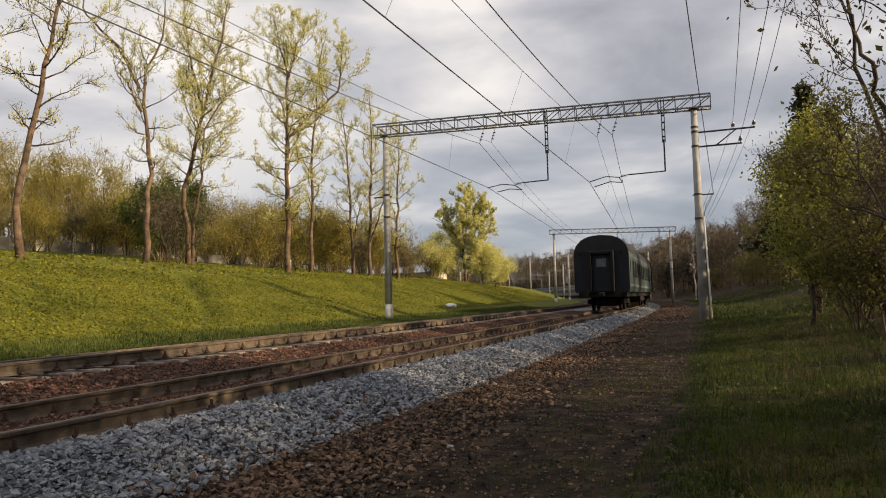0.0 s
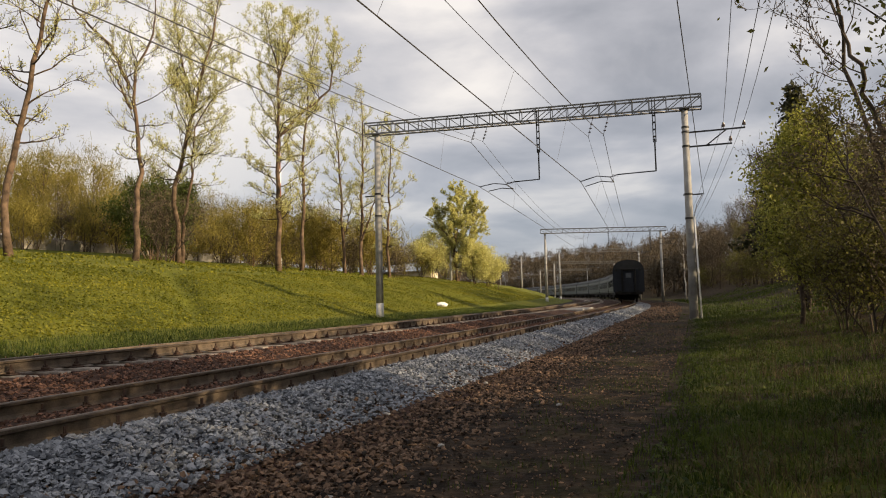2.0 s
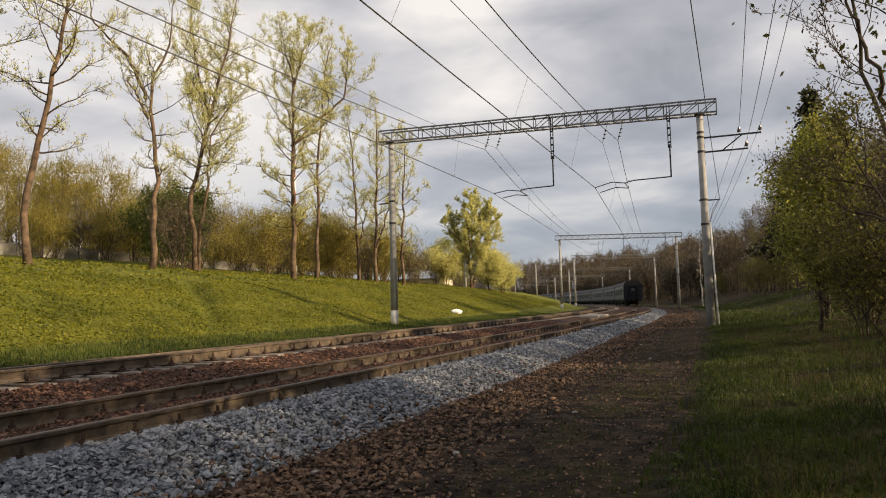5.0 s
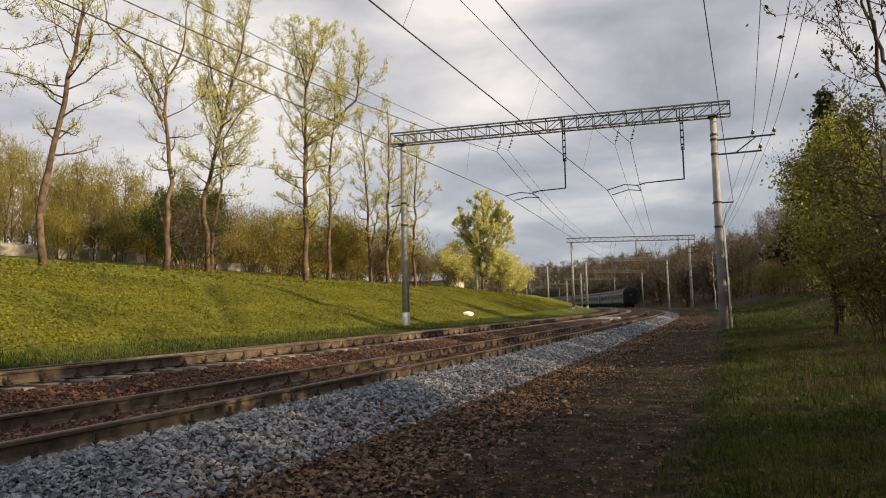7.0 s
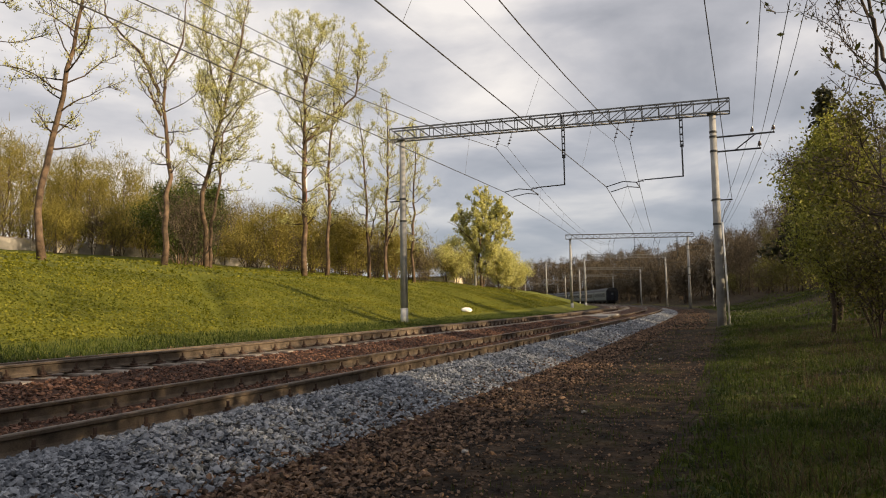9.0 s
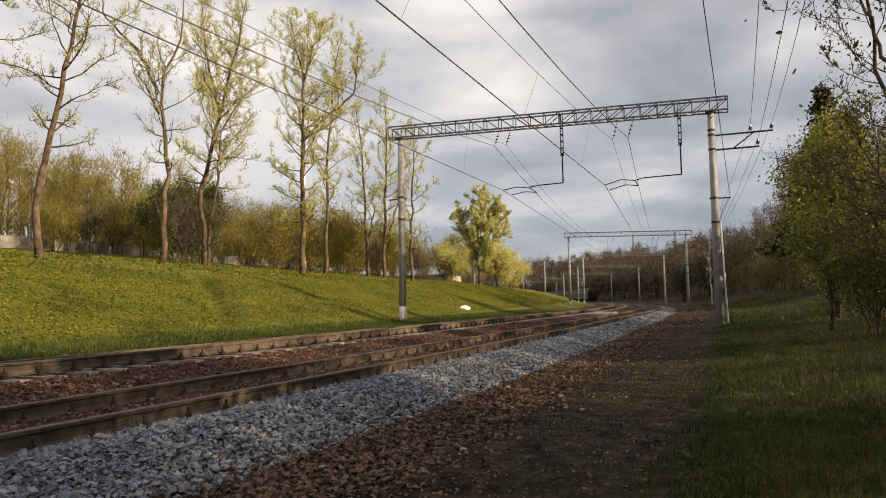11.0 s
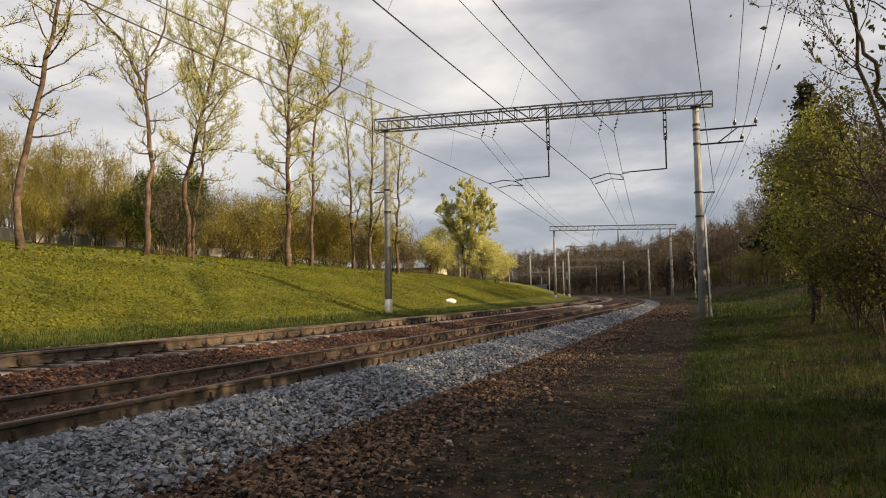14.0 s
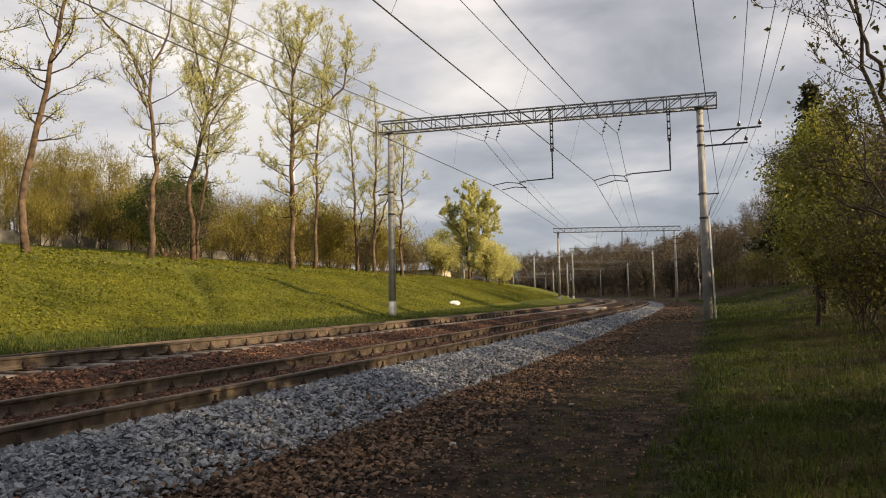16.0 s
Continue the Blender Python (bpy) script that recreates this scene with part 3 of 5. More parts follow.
    # short insulator strings for the carrying wires
    for x, z in ((-3.85, 8.0), (-3.3, 8.0), (2.1, 7.78), (1.45, 7.75)):
        st = Shape()
        st.tube([(x + 0.25, 0, zt(x) + 0.05), (x, 0, z)], 0.012, 6)
        for k in range(3):
            f = 0.35 + 0.2 * k
            c = Vector((x + 0.25, 0, zt(x))).lerp(Vector((x, 0, z)), f)
            st.tube([c, c - Vector((0, 0, 0.03))], [0.05, 0.065], 10)
        part("insulator_string", st.mesh("insulator_string", M["porcelain"]), top, "hanging brown insulators")
    # feeder brackets on the outer post
    br = Shape()
    br.bar((xr, 0, 7.52), (7.72, 0, 7.52), 0.06)
    br.bar((xr, 0, 6.92), (7.2, 0, 6.92), 0.06)
    br.bar((6.25, 0, 6.94), (7.0, 0, 7.5), 0.045)
    b = part("feeder_bracket", br.mesh("feeder_bracket", M["darksteel"]), top, "double steel bracket for feeder wires")
    for x, z in ((6.9, 7.55), (7.68, 7.55), (7.15, 6.95)):
        pin = Shape()
        pin.tube([(x, 0, z - 0.05), (x, 0, z + 0.08)], 0.015, 6)
        pin.tube([(x, 0, z + 0.08), (x, 0, z + 0.15), (x, 0, z + 0.2), (x, 0, z + 0.26)], [0.07, 0.075, 0.045, 0.04], 10)
        part("pin_insulator", pin.mesh("pin_insulator", M["porcelain"]), b)
    for x, a, z, w in ((xl, -0.75, 5.9, 0.055), (xr, 0.62, 4.95, 0.05)):
        cr = Shape()
        cr.bar((x + (0.2 if a < 0 else -0.2), 0.17, z), (x + a, 0.17, z), w)
        part("cross_arm", cr.mesh("cross_arm", M["darksteel"]), top)
    if full:
        pipe = Shape()
        pipe.tube([(xr + 0.30, -0.2, -0.35), (xr + 0.25, -0.2, 1.6), (xr + 0.19, -0.2, 4.0)], 0.034, 8)
        part("cable_pipe", pipe.mesh("cable_pipe", M["pvc"], True), top, "white plastic cable pipe")
        lead = Shape()
        lead.tube([(xr + 0.19, -0.2, 4.0), (xr + 0.3, -0.1, 4.5), (xr + 0.52, 0.1, 4.9)], 0.012, 6)
        part("cable", lead.mesh("cable", M["wire"]), top)
    return top


NARROW = 0.957


def span_d(d, k):
    """Where the offset d of the first portal lies at portal k; the second and third portals are narrower."""
    return (d if k == 0 else d * NARROW - 0.07 if k < 3 else d + 0.3) - ease_in(PORTALS[k])


PORTALS = [30.4, 85.2, 124.0, 170.0, 214.0, 259.0, 304.0, 350.0]
first = portal(True)
first.matrix_basis = arc_pose(PORTALS[0], -ease_in(PORTALS[0]))
plain = portal(False)
plain.matrix_basis = arc_pose(PORTALS[1], span_d(0.0, 1))
plain.scale = (NARROW, 1, 0.955)
for k, s in enumerate(PORTALS[2:], 2):
    post_pair = copy_thing(plain, arc_pose(s, span_d(0.0, k)))
    post_pair.scale.x = NARROW if k == 2 else 1.0


# ---- wires ----
def wire(name, label, stops, radius, sag, group="", drops=None):
    """A wire that hangs from stop to stop (s, d, z), with its sag per span."""
    sh = Shape()
    pts = []
    for k in range(len(stops) - 1):
        a, b = arc(*stops[k]), arc(*stops[k + 1])
        for j in range(12):
            f = j / 12
            p = a.lerp(b, f)
            p.z -= sag * 4 * f * (1 - f)
            pts.append(p)
    pts.append(arc(*stops[-1]))
    sh.tube(pts, radius, 6)
    thing(name, label, "wire", group, data=sh.mesh(name, M["wire"]))


def at_spans(d, z, back=0.0):
    return [(-19.0, d + back, z)] + [(s, span_d(d, k), z if k == 0 else z * 0.955) for k, s in enumerate(PORTALS)]


wire("contact_wire", "dark copper contact wire above the near track", at_spans(1.05, 5.82, 0.3), 0.014, 0.02, "contact wires")
wire("contact_wire", "dark copper contact wire above the far track", at_spans(-3.5, 5.93, 0.2), 0.014, 0.0, "contact wires")
wire("carrying_wire", "thick carrying wire above the near track", at_spans(2.1, 7.78, 0.7), 0.013, 1.2, "carrying wires")
wire("carrying_wire", "thick carrying wire above the far track", at_spans(-3.85, 8.0, -0.5), 0.013, 1.2, "carrying wires")
wire("feeder_wire", "thin second carrying wire above the near track", at_spans(1.45, 7.75, 0.5), 0.008, 1.0, "feeder wires")
wire("feeder_wire", "thin second carrying wire above the far track", at_spans(-3.3, 8.0, 0.6), 0.008, 1.2, "feeder wires")
for d, z, o, g in ((6.9, 7.8, 0.2, 1.1), (7.68, 7.8, 0.4, 1.2), (7.15, 7.2, 0.7, 1.1)):
    wire("feeder_wire", "thin feeder wire on the outer brackets", at_spans(d, z, o), 0.008, g, "feeder wires")
wire("earth_wire", "earth wire along the outer posts", [(-19, 6.0, 8.2), (30.4, 6.02, 4.95), (85.2, span_d(6.02, 1), 4.73), (124, span_d(6.02, 2), 4.73)], 0.010, 0.3, "feeder wires")


def droppers():
    for d0, d1, z0, z1, q0, q1, sag in ((1.05, 1.45, 5.82, 7.75, 0.3, 0.5, 1.0), (-3.5, -3.3, 5.93, 8.0, 0.2, 0.6, 1.2)):
        ends = [-19.0] + PORTALS[:4]
        for k in range(len(ends) - 1):
            h0, h1 = 1.0 if k < 2 else 0.955, 1.0 if k < 1 else 0.955
            w0 = (lambda d, q: d + q) if k == 0 else (lambda d, q: span_d(d, k - 1))
            for f in (0.15, 0.3, 0.45, 0.6, 0.75, 0.9):
                a = arc(ends[k], w0(d0, q0), z0 * h0).lerp(arc(ends[k + 1], span_d(d0, k), z0 * h1), f)
                b = arc(ends[k], w0(d1, q1), z1 * h0).lerp(arc(ends[k + 1], span_d(d1, k), z1 * h1), f)
                b.z -= sag * 4 * f * (1 - f)
                sh = Shape()
                sh.tube([a, b], 0.004, 5)
                thing("dropper_wire", "thin dropper between contact and carrying wire", "wire", "droppers", data=sh.mesh("dropper_wire", M["wire"]))


droppers()


# ---- the train ----
def coach():
    c = thing("passenger_coach", "grey-green passenger coach on the near track, shade of its end wall in the paint", "railway coach", "coaches of the train")
    L2 = 11.95
    half = [(1.50, 1.10), (1.545, 1.35), (1.545, 3.20), (1.52, 3.45), (1.40, 3.80), (1.10, 4.12), (0.65, 4.31), (0.0, 4.38)]
    low = [(x, z) for x, z in half if z <= 3.46]
    body = Shape()
    sec = low + [(-x, z) for x, z in reversed(low)]
    rows = [pose(0, y, 0) for y in (-L2, L2)]
    body.sweep(sec, rows)
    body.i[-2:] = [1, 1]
    b = part("body", body.mesh("body", [M["coach"], M["coachshade"]]), c, "grey-green painted coach body, ends darkened for shade")
    roof = Shape()
    up = [(x, z) for x, z in half if z >= 3.44]
    up = [(up[0][0] + 0.012, up[0][1])] + up[1:]
    roof.sweep(up + [(-x, z) for x, z in reversed(up[:-1])], [pose(0, y, 0) for y in (-L2 - 0.03, L2 + 0.03)])
    r = part("roof", roof.mesh("roof", M["roof"]), c, "grey arched roof darkened for shade")
    for y in (-9.3, -5.5, -1.8, 1.8, 5.5, 9.3):
        v = Shape()
        v.box((-0.2, y - 0.2, 4.33), (0.2, y + 0.2, 4.50), bevel=0.04)
        part("roof_vent", v.mesh("roof_vent", M["roof"]), r)
    for k in (-1, 1):
        st = Shape()
        for z, w in ((1.42, 0.10), (3.18, 0.07)):
            st.box((min(k * 1.545, k * 1.556), -L2, z), (max(k * 1.545, k * 1.556), L2, z + w))
        part("side_stripe", st.mesh("side_stripe", M["stripe"]), b, "pale stripe")
        for j in range(10):
            y = -8.8 + j * 1.955
            g = Shape()
            g.box((min(k * 1.50, k * 1.552), y - 0.52, 2.02), (max(k * 1.50, k * 1.552), y + 0.52, 2.92), bevel=0.015)
            w = part("window", g.mesh("window", M["glass"]), b, "dark glazed coach window")
            fr = Shape()
            for lo, hi in (((y - 0.57, 1.97), (y + 0.57, 2.02)), ((y - 0.57, 2.92), (y + 0.57, 2.97)), ((y - 0.57, 2.02), (y - 0.52, 2.92)), ((y + 0.52, 2.02), (y + 0.57, 2.92))):
                fr.box((min(k * 1.53, k * 1.565), lo[0], lo[1]), (max(k * 1.53, k * 1.565), hi[0], hi[1]))
            part("window_frame", fr.mesh("window_frame", M["roof"]), w)
        for y in (-11.1, 11.1):
            dr = Shape()
            dr.box((min(k * 1.50, k * 1.550), y - 0.38, 1.2), (max(k * 1.50, k * 1.550), y + 0.38, 3.1), bevel=0.01)
            dr.box((min(k * 1.52, k * 1.556), y - 0.2, 2.2), (max(k * 1.52, k * 1.556), y + 0.2, 2.9), 1)
            part("side_door", dr.mesh("side_door", [M["coach"], M["glass"]]), b)
    for e in (-1, 1):
        Y = lambda a, w: (min(e * a, e * w), max(e * a, e * w))
        y0, y1 = Y(L2, L2 + 0.32)
        bel = Shape()
        for lo, hi in (((-0.72, 1.15), (-0.52, 3.45)), ((0.52, 1.15), (0.72, 3.45)), ((-0.52, 3.25), (0.52, 3.45))):
            bel.box((lo[0], y0, lo[1]), (hi[0], y1, hi[1]), bevel=0.03)
        part("gangway_bellows", bel.mesh("gangway_bellows", M["rubber"]), c, "black rubber gangway surround")
        y0, y1 = Y(L2, L2 + 0.06)
        d = Shape()
        d.box((-0.5, y0, 1.15), (0.5, y1, 3.25), bevel=0.02)
        dd = part("end_door", d.mesh("end_door", M["coachshade"]), c, "blue end door darkened for shade")
        y0, y1 = Y(L2 + 0.06, L2 + 0.075)
        g = Shape()
        g.box((-0.27, y0, 2.55), (0.27, y1, 3.02))
        part("door_window", g.mesh("door_window", M["pale"]), dd, "end door pane with a pale reflection in its colour")
        for x in (-1.05, 1.05):
            y0, y1 = Y(L2, L2 + 0.03)
            g = Shape()
            g.box((x - 0.02, y0, 1.5), (x + 0.02, y1 + 0.04 * (e > 0), 3.3))
            part("hand_rail", g.mesh("hand_rail", M["coachshade"]), c)
            lp = Shape()
            lp.tube([(x * 1.1, e * L2, 3.32), (x * 1.1, e * (L2 + 0.08), 3.32)], 0.10, 12)
            part("tail_lamp", lp.mesh("tail_lamp", M["under"]), c)
            bf = Shape()
            bf.tube([(x * 0.86, e * L2, 1.05), (x * 0.86, e * (L2 + 0.34), 1.05), (x * 0.86, e * (L2 + 0.34), 1.05), (x * 0.86, e * (L2 + 0.40), 1.05)], [0.10, 0.10, 0.21, 0.21], 14)
            part("buffer", bf.mesh("buffer", M["under"]), c)
        cp = Shape()
        y0, y1 = Y(L2 - 0.2, L2 + 0.45)
        cp.box((-0.16, y0, 0.86), (0.16, y1, 1.1), bevel=0.04)
        part("coupler", cp.mesh("coupler", M["under"]), c)
        bg = Shape()
        yc = e * 8.5
        for x in (-1.0, 1.0):
            bg.box((x - 0.07, yc - 1.9, 0.42), (x + 0.07, yc + 1.9, 0.70), bevel=0.03)
        bg.box((-1.0, yc - 0.25, 0.45), (1.0, yc + 0.25, 0.75), bevel=0.03)
        bg.box((-0.62, yc - 1.75, 0.30), (0.62, yc + 1.75, 0.78), bevel=0.06)
        bo = part("bogie", bg.mesh("bogie", M["under"]), c, "grimy bogie darkened for shade")
        for yy in (yc - 1.2, yc + 1.2):
            wh = Shape()
            for x in (-0.79, 0.79):
                wh.tube([(x - 0.065, yy, 0.47), (x + 0.065, yy, 0.47)], 0.47, 20)
            wh.tube([(-0.9, yy, 0.47), (0.9, yy, 0.47)], 0.085, 10)
            part("wheelset", wh.mesh("wheelset", M["under"]), bo)
    un = Shape()
    un.box((-1.35, -L2 + 0.1, 0.82), (1.35, L2 - 0.1, 1.10))
    un.box((-1.3, -4.5, 0.45), (-0.4, -1.0, 0.82), bevel=0.04)
    un.box((0.4, 0.5, 0.45), (1.3, 4.2, 0.82), bevel=0.04)
    part("underframe", un.mesh("underframe", M["under"]), c, "underframe with boxes, darkened for shade")
    return c


COACHES = [coach()]
for k in range(10):
    COACHES.append(copy_thing(COACHES[0], pose(0, 0, 0)))
REAR, SPEED, PITCH_LEN = 40.3, 16.4, 24.7


def motions():
    for k, c in enumerate(COACHES):
        rows = []
        for j in range(17):
            s = REAR + 12.3 + k * PITCH_LEN + SPEED * j
            rows.append((float(j), arc_pose(s, 0.02, -0.012)))
        walk(c, rows)


# ---- trees ----
def leaf_cloud(centres, spread, size, per, rng):
    """Small folded leaves scattered about twig points."""
    C = np.repeat(np.array(centres), per, axis=0)
    n = len(C)
    C = C + rng.normal(0, spread, (n, 3))
    a = rng.normal(0, 1, (n, 3))
    a /= np.linalg.norm(a, axis=1, keepdims=True)
    b = np.cross(a, rng.normal(0, 1, (n, 3)))
    b /= np.linalg.norm(b, axis=1, keepdims=True)
    k = size * rng.uniform(0.6, 1.35, (n, 1))
    V = np.stack([C - a * k, C + b * k * 0.55, C + a * k, C - b * k * 0.55], 1).reshape(-1, 3)
    F = np.arange(n * 4).reshape(n, 4)
    return V, F.tolist()


def wisp_cloud(centres, per, length, width, rng):
    """Fine upright shoots about twig points, too many to build as tubes."""
    C = np.repeat(np.array(centres), per, axis=0)
    n = len(C)
    C = C + rng.normal(0, 0.42, (n, 3))
    a = rng.normal(0, 0.62, (n, 3)) + (0, 0, 0.8)
    a *= length * rng.uniform(0.5, 1.3, (n, 1)) / np.linalg.norm(a, axis=1, keepdims=True)
    b = np.cross(a, rng.normal(0, 1, (n, 3)))
    b *= width * rng.uniform(0.6, 1.3, (n, 1)) / np.linalg.norm(b, axis=1, keepdims=True)
    V = np.stack([C - b, C + b, C + a + b * 0.3, C + a - b * 0.3], 1).reshape(-1, 3)
    return V, np.arange(n * 4).reshape(n, 4)


def grown(seed, height, r0, clear, reach, limbs, up=45, twigs=6, per=5, size=0.10, spread=0.22, bend=0.03, lean=(0, 0), fork=0.0, sides=6, finer=True, taper=0.15, stools=0, wisps=0, wisp=(0.7, 0.016)):
    """A deciduous tree: wandering trunk, rising limbs, twigs, leaves. Gives the wood and the leaf places."""
    rng = np.random.default_rng(seed)
    wood, tips = Shape(), []

    def trunk(x, y, top, r, z0=0.0, way=(0, 0)):
        pts, k = [], 9
        px_, py_ = x, y
        for j in range(k + 1):
            f = j / k
            pts.append(Vector((px_, py_, z0 - (0.25 if j == 0 and z0 == 0 else 0) + (top - z0) * f)))
            px_ += rng.normal(0, bend * height / k * 2.2) + (lean[0] + way[0]) * height / k
            py_ += rng.normal(0, bend * height / k * 2.2) + (lean[1] + way[1]) * height / k
        rad = [r * (1.25 if j == 0 and z0 == 0 else 1.0) * ((1 - j / k) ** 0.8 * (1 - taper) + taper * 0.4) for j in range(k + 1)]
        wood.tube(pts, rad, sides + 2)
        return pts, rad

    stems = [trunk(0, 0, height, r0)]
    if fork:
        q = stems[0][0][max(1, int(9 * fork))]
        a = rng.uniform(0, 6.28)
        stems.append(trunk(q.x, q.y, height * rng.uniform(0.82, 0.97), r0 * 0.6, q.z, (0.16 * math.cos(a), 0.16 * math.sin(a))))

    for k in range(stools):
        a = k * 6.28 / stools + rng.uniform(-0.4, 0.4)
        w = rng.uniform(0.18, 0.5)
        stems.append(trunk(0.1 * math.cos(a), 0.1 * math.sin(a), height * rng.uniform(0.55, 0.98), r0 * rng.uniform(0.5, 0.9), 0.0, (w * math.cos(a), w * math.sin(a))))

    def along(pts, f):
        g = f * (len(pts) - 1)
        j = min(int(g), len(pts) - 2)
        return pts[j].lerp(pts[j + 1], g - j)

    for pts, rad in stems:
        z0 = pts[0].z
        for k in range(limbs):
            h = clear + (0.98 - clear) * (k + rng.random()) / limbs
            f = (h * height - z0) / max(0.1, pts[-1].z - z0)
            if f < 0.05:
                continue
            p = along(pts, min(0.99, f))
            rr = max(0.012, r0 * 0.42 * (1 - f) + 0.012)
            az = rng.uniform(0, 6.28)
            rel = (h - clear) / (1 - clear)
            ln = reach * (0.45 + 0.75 * math.sin(math.pi * min(1, 0.25 + rel * 0.75))) * rng.uniform(0.55, 1.15)
            el = radians(up + rng.normal(0, 14))
            d = Vector((math.cos(az) * math.cos(el), math.sin(az) * math.cos(el), math.sin(el)))
            q, line = p.copy(), [p.copy()]
            for j in range(5):
                d = (d + Vector(rng.normal(0, 0.17, 3)) + Vector((0, 0, 0.07))).normalized()
                q = q + d * ln / 5
                line.append(q.copy())
            wood.tube(line, [rr * (1 - 0.17 * j) for j in range(6)], sides, caps=False)
            for j in range(twigs):
                g = rng.uniform(0.25, 1.0)
                b = along(line, g)
                td = (d + Vector(rng.normal(0, 0.75, 3))).normalized()
                tl = ln * rng.uniform(0.18, 0.42)
                mid = b + td * tl * 0.5 + Vector(rng.normal(0, 0.05 * tl, 3))
                end = b + td * tl + Vector((0, 0, 0.1 * tl))
                if finer:
                    wood.tube([b, mid, end], [rr * 0.3, rr * 0.22, 0.006], 4, caps=False)
                tips += [tuple(mid), tuple(end), tuple(b.lerp(end, 0.75))]
                if finer and rng.random() < 0.7:
                    e2 = mid + (td + Vector(rng.normal(0, 0.8, 3))).normalized() * tl * 0.6
                    wood.tube([mid, e2], [rr * 0.18, 0.005], 4, caps=False)
                    tips.append(tuple(e2))
    V, F = leaf_cloud(tips, spread, size, per, rng)
    if wisps:
        W, G = wisp_cloud(tips, wisps, *wisp, rng)
        F += (G + len(V)).tolist()
        V = np.concatenate([V, W])
    return wood, V, F


def limbed(seed, stems, limbs, reach, clear, leafy=6.0, size=0.055, low=10.0, fill=1.0):
    """A tall tree with given stems, each a radius and its (x, z) bends: limbs that leave flat below and steep above, side branches, short spurs, leaves in sprays."""
    rng = np.random.default_rng(seed)
    wood, L0, LA = Shape(), [], []
    rise = Vector((0, 0, 1))

    def run(p, d, ln, n, jit, lift):
        line = [p.copy()]
        for _ in range(n):
            d = (d + Vector(rng.normal(0, jit, 3)) + rise * lift).normalized()
            p = p + d * ln / n
            line.append(p.copy())
        return line

    def at(line, g):
        g *= len(line) - 1
        j = min(int(g), len(line) - 2)
        return line[j].lerp(line[j + 1], g - j), (line[j + 1] - line[j]).normalized()

    def spur(p, d):
        q = (d * 0.5 + rise * 0.7 + Vector(rng.normal(0, 0.5, 3))).normalized()
        ln = rng.uniform(0.14, 0.42)
        e = p + q * ln
        if rng.random() < 0.5:
            wood.tube([p, e], [0.010, 0.006], 3, 1, False)
        for _ in range(rng.poisson(leafy)):
            L0.append(p.lerp(e, rng.uniform(0.35, 1.15)) + Vector(rng.normal(0, 0.07, 3)))
            LA.append(q + Vector(rng.normal(0, 0.55, 3)))

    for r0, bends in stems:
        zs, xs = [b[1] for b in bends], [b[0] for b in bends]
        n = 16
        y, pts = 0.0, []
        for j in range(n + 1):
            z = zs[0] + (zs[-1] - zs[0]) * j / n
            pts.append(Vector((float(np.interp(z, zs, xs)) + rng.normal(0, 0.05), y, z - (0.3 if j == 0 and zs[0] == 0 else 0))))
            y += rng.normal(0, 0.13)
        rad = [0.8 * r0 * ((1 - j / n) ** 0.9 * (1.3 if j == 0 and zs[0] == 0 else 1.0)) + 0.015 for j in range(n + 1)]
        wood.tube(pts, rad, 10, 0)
        span = zs[-1] - zs[0]
        first = max(clear, zs[0] + 0.4)
        for k in range(max(4, int(limbs * span / 15))):
            f = (first + (zs[-1] - first) * (k + rng.random()) / max(4, int(limbs * span / 15)) - zs[0]) / span
            p, sd = at(pts, min(0.985, f))
            rel = (p.z - clear) / max(1.0, zs[-1] - clear)
            az = k * 2.4 + rng.normal(0, 0.5)
            el = radians(low + 50 * rel + rng.normal(0, 12))
            d = Vector((math.cos(az) * math.cos(el), math.sin(az) * math.cos(el), math.sin(el)))
            ln = reach * (0.30 + 0.75 * math.sin(math.pi * min(0.94, 0.12 + 0.85 * rel))) * rng.uniform(0.5, 1.15)
            rr = min(0.05, (r0 * (1 - f) ** 0.9 + 0.012) * 0.34)
            line = run(p, d, ln, 7, 0.2, 0.09)
            wood.tube(line, [rr * (1 - 0.125 * j) for j in range(8)], 5, 1, False)
            for j in range(int((3 + ln * 2.2) * fill)):
                b, bd = at(line, rng.uniform(0.15, 1.0))
                sl = ln * rng.uniform(0.16, 0.42)
                side = run(b, (bd + Vector(rng.normal(0, 0.6, 3))).normalized(), sl, 3, 0.22, 0.14)
                wood.tube(side, [rr * 0.28 + 0.004, rr * 0.22 + 0.004, rr * 0.16 + 0.003, 0.005], 3, 1, False)
                for _ in range(2 + int(sl * 4.5)):
                    spur(*at(side, rng.uniform(0.1, 1.0)))
            for _ in range(int(ln * 2)):
                spur(*at(line, rng.uniform(0.25, 1.0)))
    C, a = np.array(L0), np.array(LA)
    m = len(C)
    a /= np.linalg.norm(a, axis=1, keepdims=True)
    b = np.cross(a, rng.normal(0, 1, (m, 3)))
    b /= np.linalg.norm(b, axis=1, keepdims=True)
    k = size * rng.uniform(0.6, 1.35, (m, 1))
    V = np.stack([C - a * k, C + b * k * 0.5, C + a * k, C - b * k * 0.5], 1).reshape(-1, 3)
    return wood, V, np.arange(m * 4).reshape(m, 4).tolist()


def tree(label, bark, leaf, m, category="tree", group="", name="tree", crown="", **kw):
    wood, V, F = grown(**kw)
    t = thing(name, label, category, group, m=m)
    part("trunk", wood.mesh("trunk", M[bark], True), t, "")
    part("crown", mesh_of("crown", V, F, M[leaf]), t, crown)
    return t


def ground_pose(s, d, turn=0.0, sink=0.0):
    p = arc(s, d, ground_z(s, d) - sink)
    return pose(p.x, p.y, p.z, 0, 0, turn)


